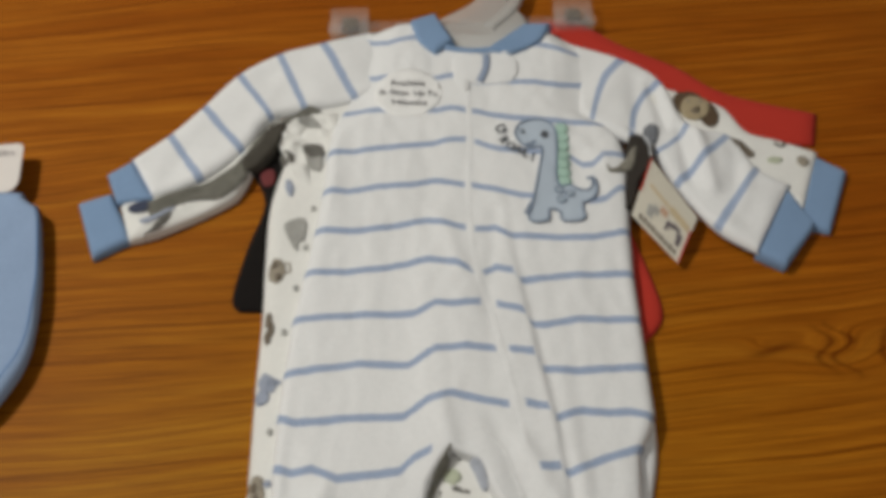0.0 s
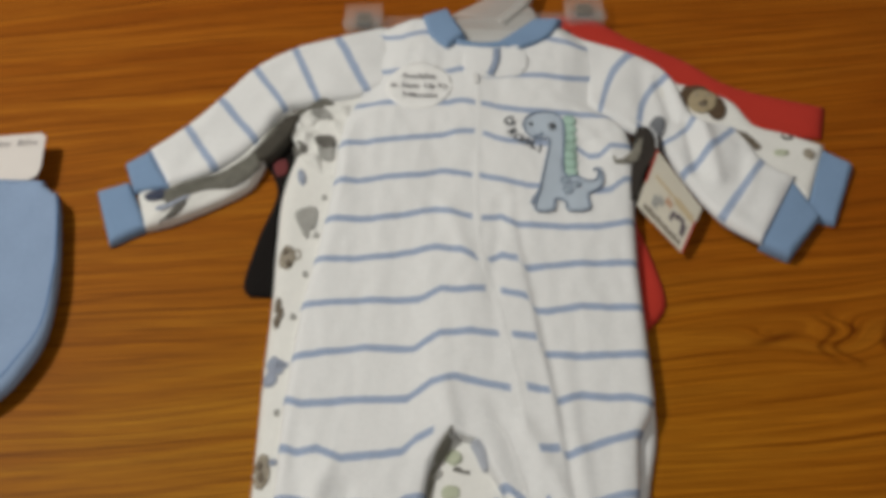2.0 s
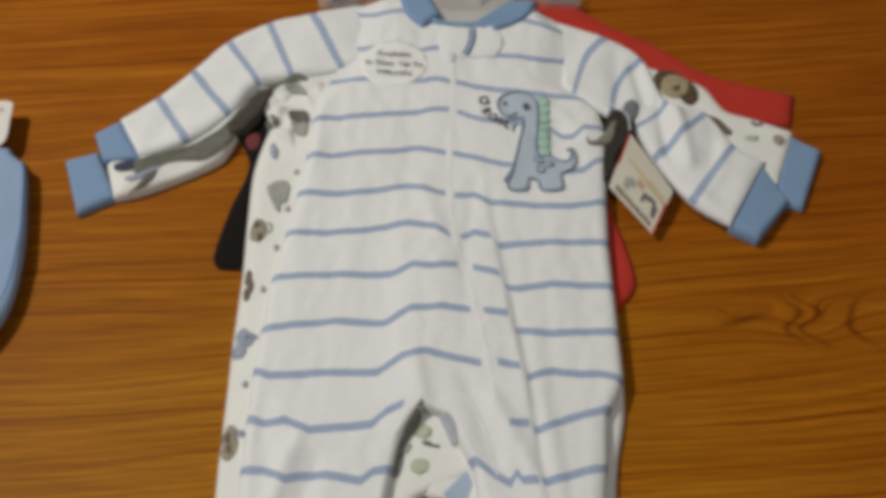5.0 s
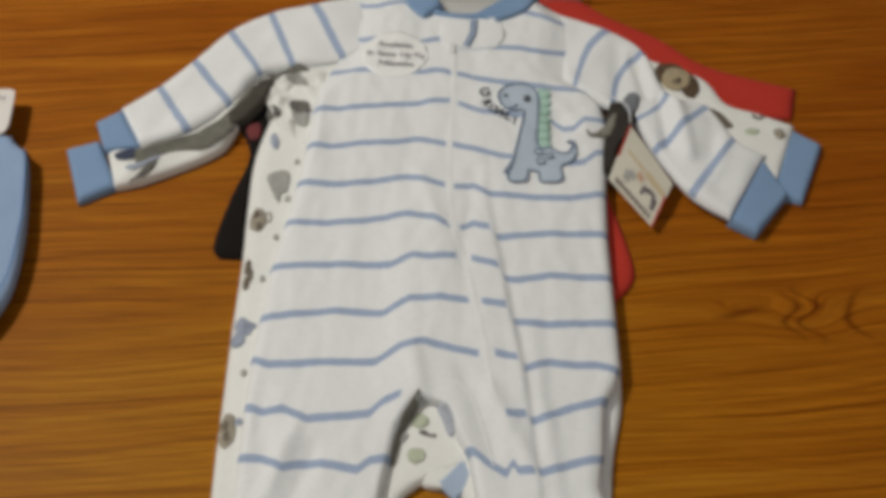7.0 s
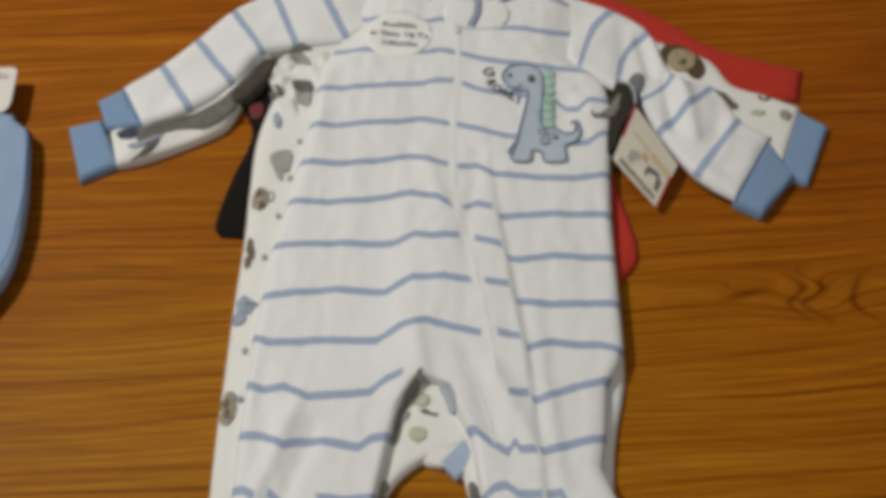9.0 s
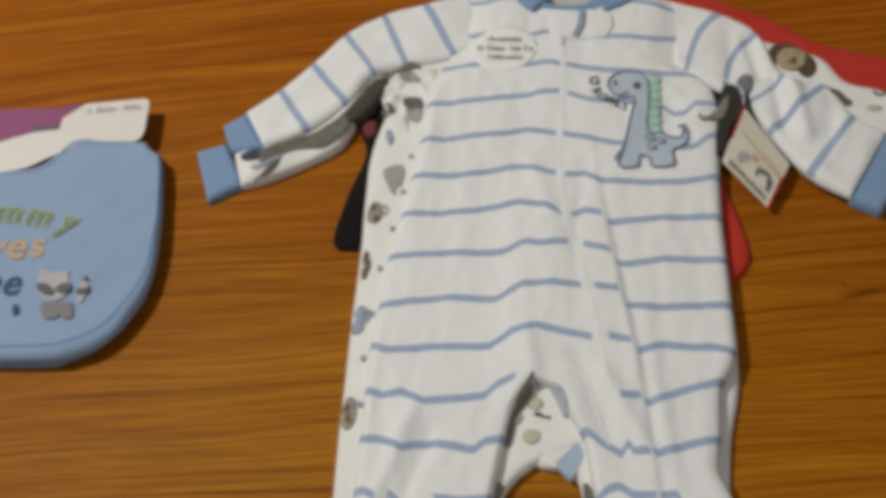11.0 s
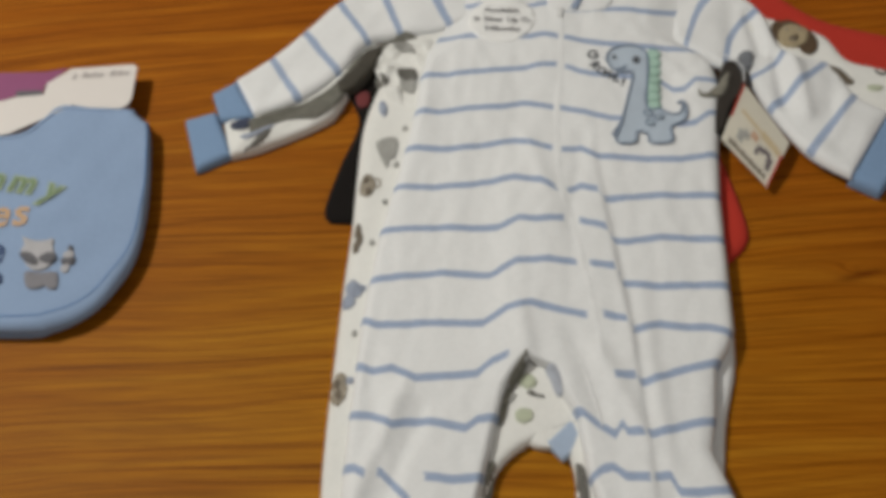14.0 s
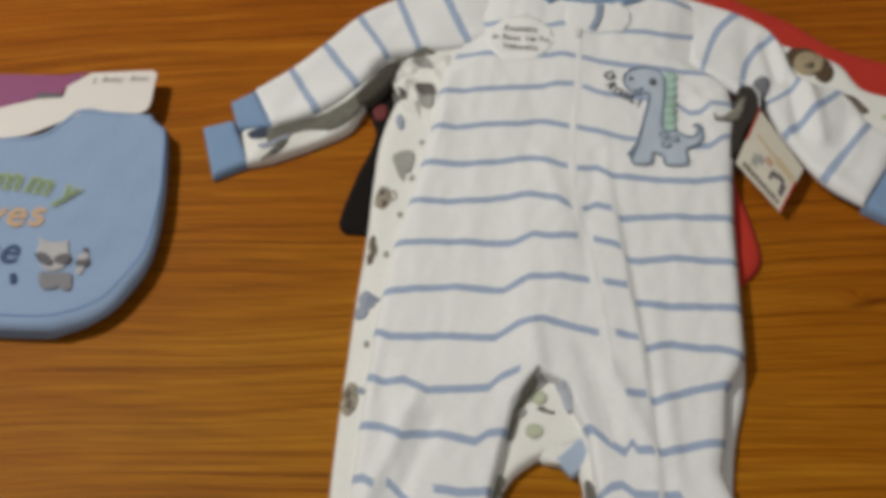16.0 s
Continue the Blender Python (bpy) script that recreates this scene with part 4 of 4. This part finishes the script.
def tag_piece(name, u0, u1, v0, v1, lift, thick, material, parent, label=""):
    bm = bmesh.new()
    n = 6
    rows = [[[bm.verts.new(on_tag(u0 + (u1 - u0) * i / n, v0 + (v1 - v0) * j / n, lift - k * thick)) for i in range(n + 1)] for j in range(n + 1)] for k in (0, 1)]
    for k in (0, 1):
        for j in range(n):
            for i in range(n):
                bm.faces.new((rows[k][j][i], rows[k][j][i + 1], rows[k][j + 1][i + 1], rows[k][j + 1][i]))
    rim = [(j, i) for j, i in [(0, i) for i in range(n)] + [(j, n) for j in range(n)] + [(n, i) for i in range(n, 0, -1)] + [(j, 0) for j in range(n, 0, -1)]]
    for a, b in zip(rim, rim[1:] + rim[:1]):
        bm.faces.new((rows[0][a[0]][a[1]], rows[0][b[0]][b[1]], rows[1][b[0]][b[1]], rows[1][a[0]][a[1]]))
    return part(name, bm, material, parent, label, smooth=False, tree=False)


tag_piece("card", 0, 1, 0, 1, 0.0, 0.0006, plain("cream_tag_paper", (0.68, 0.63, 0.52), 0.5, 0.10), tag)
OCHRE = plain("ochre_print", (0.60, 0.48, 0.30), 0.6)
PLUM = plain("plum_grey_print", (0.17, 0.14, 0.15), 0.6, 0.2)
tag_piece("print", 0.14, 0.60, 0.34, 0.40, 0.0004, 0.0003, OCHRE, tag, "ochre printed band")
tag_piece("print", 0.58, 0.95, 0.30, 0.44, 0.0004, 0.0003, OCHRE, tag, "ochre printed band")
for u0, u1, v0, v1 in ((0.22, 0.34, 0.62, 0.80), (0.30, 0.42, 0.56, 0.68)):
    tag_piece("print", u0, u1, v0, v1, 0.0004, 0.0003, GREY, tag, "grey printed motif")
tag_piece("print", 0.43, 0.56, 0.46, 0.58, 0.0004, 0.0003, plain("orange_print", (0.58, 0.36, 0.24), 0.6), tag, "orange printed motif")
for u0, u1, v0, v1 in ((0.60, 0.72, 0.56, 0.64), (0.70, 0.84, 0.52, 0.60), (0.80, 0.90, 0.58, 0.70), (0.82, 0.90, 0.68, 0.80), (0.58, 0.64, 0.62, 0.74)):
    tag_piece("print", u0, u1, v0, v1, 0.0005, 0.0003, PLUM, tag, "plum grey printed motif")
TAG_INK = plain("tag_ink", (0.24, 0.20, 0.16), 0.6, 0.2)
for k in range(9):
    u = 0.12 + k * 0.088
    tag_piece("writing_bar", u, u + 0.07, 0.87 - 0.01 * (k % 2), 0.95, 0.0004, 0.0003, TAG_INK, tag, "brown bar of unreadable writing")
tag_piece("edge", 0.0, 0.03, 0.0, 0.6, 0.0004, 0.0003, RED, tag, "thin red edge")
tag_piece("edge", 0.97, 1.0, 0.35, 1.0, 0.0004, 0.0003, RED, tag, "thin red edge")
cord("plastic_loop", [Vector((*TAG[0], 0.019)), Vector((0.140, 0.090, 0.022)), Vector((0.132, 0.100, 0.021)), Vector((0.126, 0.108, 0.018))], 0.0006, plain("clear_nylon", (0.7, 0.7, 0.7), 0.3), tag, drape=False)

# ---- bibs with their header card ----
BIB_LABEL = {True: "pale blue cotton baby bib with stitched words lying on another", False: "pale blue cotton baby bib underneath a matching one"}


def make_bib(front):
    """Neck opening above, round lower edge; the lower bib reaches a little further out."""
    ob = thing("baby_bib", BIB_LABEL[front], "bib", group="stacked baby bibs")
    if front:
        edge = [(-0.3133, 0.0294), (-0.3016, -0.0270), (-0.2987, -0.0747), (-0.3074, -0.1039), (-0.3213, -0.1242), (-0.3424, -0.1350), (-0.3698, -0.1385)]
        z0, dy = 0.0112, 0.0
    else:
        edge = [(-0.3191, 0.0394), (-0.3059, -0.0182), (-0.3022, -0.0669), (-0.3109, -0.0991), (-0.3266, -0.1216), (-0.3480, -0.1343), (-0.3754, -0.1392)]
        z0, dy = 0.0035, -0.004
    mid = -0.448
    mirror = [(2 * mid - x, y) for x, y in edge[::-1]]
    low = [(edge[0][0] - 0.006, edge[0][1] + 0.018)] + edge + mirror
    neck = [(-0.3333, 0.0595), (-0.3431, 0.0613), (-0.3625, 0.0636), (-0.3823, 0.0666), (-0.3977, 0.0671), (-0.4075, 0.0558), (-0.4195, 0.0416)]
    neck = [(x, y + dy) for x, y in neck]
    far = [(2 * mid - x, y) for x, y in neck[::-1]]
    up = neck + [(mid + 0.006, neck[-1][1] - 0.004)] + far
    n = 15
    up = [spline(up, k * (len(up) - 1) / (n - 1)) for k in range(n)]
    low = [spline(low, k * (len(low) - 1) / (n - 1)) for k in range(n)]
    p = sheet("panel", up, low, z0, 0.0045, BLUE_BIB, ob, 0.0015 if not front else z0 - 0.003, nu=44, per=6, radius=0.005, seed=41 + front, rough=0.0010)
    rim = [a.lerp(b, 0.945) for a, b in zip(up, low)]
    if front:
        cord("neck_binding", [a.lerp(b, 0.03) for a, b in zip(up, low)], 0.0026, BLUE_BIB, ob, lift=-0.0008, flat=0.8)
        cord("stitching", rim, 0.0007, plain("bib_thread", (0.12, 0.23, 0.44), 0.9), ob, lift=0.0001, flat=0.5)
    return ob


bib_low = make_bib(False)
bib = make_bib(True)
LIME = plain("lime_felt", (0.36, 0.43, 0.29), 0.9, 0.15, 250)
ORANGE = plain("orange_felt", (0.56, 0.37, 0.22), 0.9, 0.1, 250)
NAVY = plain("navy_thread", (0.05, 0.08, 0.17), 0.9)
word1 = [(-0.4543, -0.0086), (-0.4284, -0.0093), (-0.4019, -0.0128), (-0.3755, -0.0200)]
MOSS = plain("moss_thread", (0.20, 0.30, 0.14), 0.9, 0.2, 250)
for ch, (x, y), turn in zip("ommy", word1, (4, -4, -10, -20)):
    lettering("letter", ch, 0.029, (x, y), turn, LIME, bib, lift=0.0008, bold=0.0016, label="lime green stitched letter")
    lettering("stitching", ch, 0.029, (x, y), turn, MOSS, bib, lift=0.0014, bold=-0.0004, label="moss green stitching")
for ch, (x, y), turn in zip("ves", [(-0.4272, -0.0432), (-0.4099, -0.0426), (-0.3937, -0.0419)], (-4, -4, 4)):
    lettering("letter", ch, 0.034, (x, y), turn, ORANGE, bib, lift=0.0009, bold=0.0007, label="orange stitched letter")
for ch, (x, y) in zip("me", [(-0.4254, -0.0750), (-0.4037, -0.0753)]):
    lettering("letter", ch, 0.034, (x, y), 2, NAVY, bib, lift=0.0009, bold=0.0006, label="navy stitched letter")


def felt(pts, material, name="applique", label=""):
    return patch(name, pts, material, bib, lift=0.0006, thick=0.0006, per=3, wob=0.0005, label=label)


FELT_GREY = plain("grey_felt", (0.25, 0.24, 0.255), 0.95, 0.15, 250)
FELT_PALE = plain("pale_beige_felt", (0.46, 0.445, 0.45), 0.95, 0.1, 250)
FELT_DARK = plain("charcoal_felt", (0.14, 0.135, 0.145), 0.95, 0.15, 250)
felt([(-0.3968, -0.0960), (-0.3927, -0.0951), (-0.3896, -0.1018), (-0.3934, -0.1037)], NAVY, label="navy stitched spot")
felt([(-0.3751, -0.0924), (-0.3643, -0.0935), (-0.3515, -0.0927), (-0.3476, -0.1060), (-0.3533, -0.1069), (-0.3576, -0.1040), (-0.3611, -0.1068), (-0.3701, -0.1058)], FELT_GREY, label="grey felt motif")
felt([(-0.3833, -0.0776), (-0.3834, -0.0687), (-0.3862, -0.0626), (-0.3790, -0.0657), (-0.3682, -0.0659), (-0.3625, -0.0640), (-0.3605, -0.0710), (-0.3561, -0.0800), (-0.3582, -0.0878), (-0.3658, -0.0915), (-0.3746, -0.0885)], FELT_PALE, label="pale beige felt motif")
patch("applique", [(-0.3838, -0.0779), (-0.3761, -0.0771), (-0.3681, -0.0831), (-0.3687, -0.0870), (-0.3772, -0.0849)], FELT_DARK, bib, lift=0.0016, per=3, label="charcoal felt motif")
patch("applique", [(-0.3678, -0.0811), (-0.3619, -0.0773), (-0.3552, -0.0793), (-0.3561, -0.0852), (-0.3640, -0.0851)], FELT_DARK, bib, lift=0.0016, per=3, label="charcoal felt motif")
felt([(-0.3494, -0.0879), (-0.3439, -0.0860), (-0.3439, -0.0918), (-0.3480, -0.0927)], FELT_PALE, label="pale felt motif")
felt([(-0.3507, -0.0820), (-0.3416, -0.0802), (-0.3409, -0.0856), (-0.3485, -0.0864)], FELT_DARK, label="charcoal felt motif")
felt([(-0.3499, -0.0771), (-0.3444, -0.0748), (-0.3422, -0.0797), (-0.3492, -0.0811)], FELT_PALE, label="pale felt motif")
felt([(-0.3481, -0.0712), (-0.3450, -0.0713), (-0.3440, -0.0748), (-0.3469, -0.0752)], FELT_DARK, label="charcoal felt motif")

card = thing("header_card", "white and purple cardboard header card behind stacked bibs", "header card")
PURPLE = plain("purple_card", (0.26, 0.055, 0.155), 0.5, 0.06)


def flat_card(name, pts, z, thick, material, parent, label="", tilt=0.0, y0=0.0):
    bm = bmesh.new()
    top = [bm.verts.new((p[0], p[1], z + tilt * (p[1] - y0))) for p in pts]
    low = [bm.verts.new((p[0], p[1], z - thick + tilt * (p[1] - y0))) for p in pts]
    bm.faces.new(top)
    bm.faces.new(low[::-1])
    for k in range(len(pts)):
        n = (k + 1) % len(pts)
        bm.faces.new((top[k], low[k], low[n], top[n]))
    return part(name, bm, material, parent, label, smooth=False, tree=False)


lobe = [(-0.3426, 0.1075), (-0.3410, 0.1048), (-0.3374, 0.0739), (-0.3378, 0.0679), (-0.3397, 0.0637), (-0.3448, 0.0609), (-0.3783, 0.0629)]
rise = [(-0.3460, 0.1089), (-0.3976, 0.1051), (-0.4142, 0.0893), (-0.4134, 0.0767), (-0.4363, 0.0746), (-0.4587, 0.0663), (-0.4719, 0.0607)]
mid = -0.448
flat_card("card", rise[::-1] + lobe + [(-0.385, 0.066), (-0.40, 0.055), (-0.43, 0.036), (-0.46, 0.030), (-0.50, 0.036), (-0.55, 0.05), (-0.55, 0.062)], 0.0165, 0.0008, PAPER, card)
flat_card("purple_panel", [(-0.4254, 0.1080), (-0.4060, 0.1122), (-0.4206, 0.0923), (-0.4200, 0.0834), (-0.4437, 0.0813), (-0.4650, 0.0715), (-0.4783, 0.0658)] + [(-0.55, 0.055), (-0.55, 0.108)], 0.0100, 0.0008, PURPLE, card, "purple printed panel")
flat_card("slot", [(-0.4419, 0.0852), (-0.4207, 0.0855), (-0.4167, 0.0803), (-0.4399, 0.0788)], 0.0122, 0.0008, FELT_DARK, card, "dark hanging slot")
bpy.context.view_layer.update()
CARD_INK = plain("card_ink", (0.30, 0.26, 0.25), 0.7)
for word, pt, dx in (("2", [(-0.3922, 0.0957)], 0), ("Baby", [(-0.3766, 0.0975)], 0), ("Bibs", [(-0.3541, 0.0989)], 0)):
    ob = lettering("word", word, 0.0084, pt[0], 4, CARD_INK, card, lift=0.0, stretch=1.15, bold=0.0001)
    for v in ob.data.vertices:
        v.co.z = 0.0168

# ---- hanger ----
CLEAR, cnt, cb = shader("clear_plastic", 0.18, (0.92, 0.90, 0.86))
cb.inputs["Transmission Weight"].default_value = 0.75
cb.inputs["IOR"].default_value = 1.2
cb.inputs["Alpha"].default_value = 0.24
FROST, fnt, fb = shader("frosted_plastic", 0.38, (0.68, 0.66, 0.62))
fb.inputs["Transmission Weight"].default_value = 0.35
fb.inputs["IOR"].default_value = 1.3
fb.inputs["Alpha"].default_value = 0.78
hanger = thing("clothes_hanger", "translucent plastic clip hanger holding the pile of sleepers", "hanger")
bm = bmesh.new()
box(bm, (-0.112, 0.232, 0.006), (0.118, 0.243, 0.010), 0.0012)
part("bar", bm, CLEAR, hanger, smooth=False, tree=False)
for x0, y0 in ((-0.110, 0.224), (0.082, 0.228)):
    bm = bmesh.new()
    box(bm, (x0, y0, 0.004), (x0 + 0.033, y0 + 0.032, 0.0065), 0.001)
    box(bm, (x0, y0, 0.0115), (x0 + 0.033, y0 + 0.032, 0.014), 0.001)
    clip = part("clip", bm, CLEAR, hanger, "clear plastic garment clip", smooth=False, tree=False)
    bm = bmesh.new()
    box(bm, (x0 + 0.010, y0 + 0.010, 0.0062), (x0 + 0.023, y0 + 0.022, 0.0118), 0.001)
    part("spring", bm, plain("grey_spring", (0.16, 0.13, 0.10), 0.4) if x0 < 0 else bpy.data.materials["grey_spring"], clip, smooth=False, tree=False)
sheet("yoke", [(-0.018, 0.241), (0.006, 0.256), (0.018, 0.272), (0.024, 0.300)], [(0.060, 0.215), (0.058, 0.238), (0.044, 0.262), (0.036, 0.300)], 0.009, 0.004, FROST, hanger, 0.006, per=8, radius=0.004, label="frosted neck of the hanger")
sheet("neck_insert", [(-0.014, 0.236), (-0.010, 0.206)], [(0.056, 0.236), (0.046, 0.198)], 0.010, 0.003, FROST, hanger, 0.007, per=10, radius=0.004)
cord("prong", [Vector((0.026, 0.228, 0.0125)), Vector((0.046, 0.252, 0.0125)), Vector((0.058, 0.290, 0.0110))], 0.0062, FROST, hanger, drape=False, flat=0.5)
cord("hook", [Vector((0.036, 0.29, 0.010)), Vector((0.036, 0.325, 0.008)), Vector((0.048, 0.350, 0.006)), Vector((0.072, 0.352, 0.006)), Vector((0.084, 0.335, 0.006))], 0.0035, FROST, hanger, drape=False)
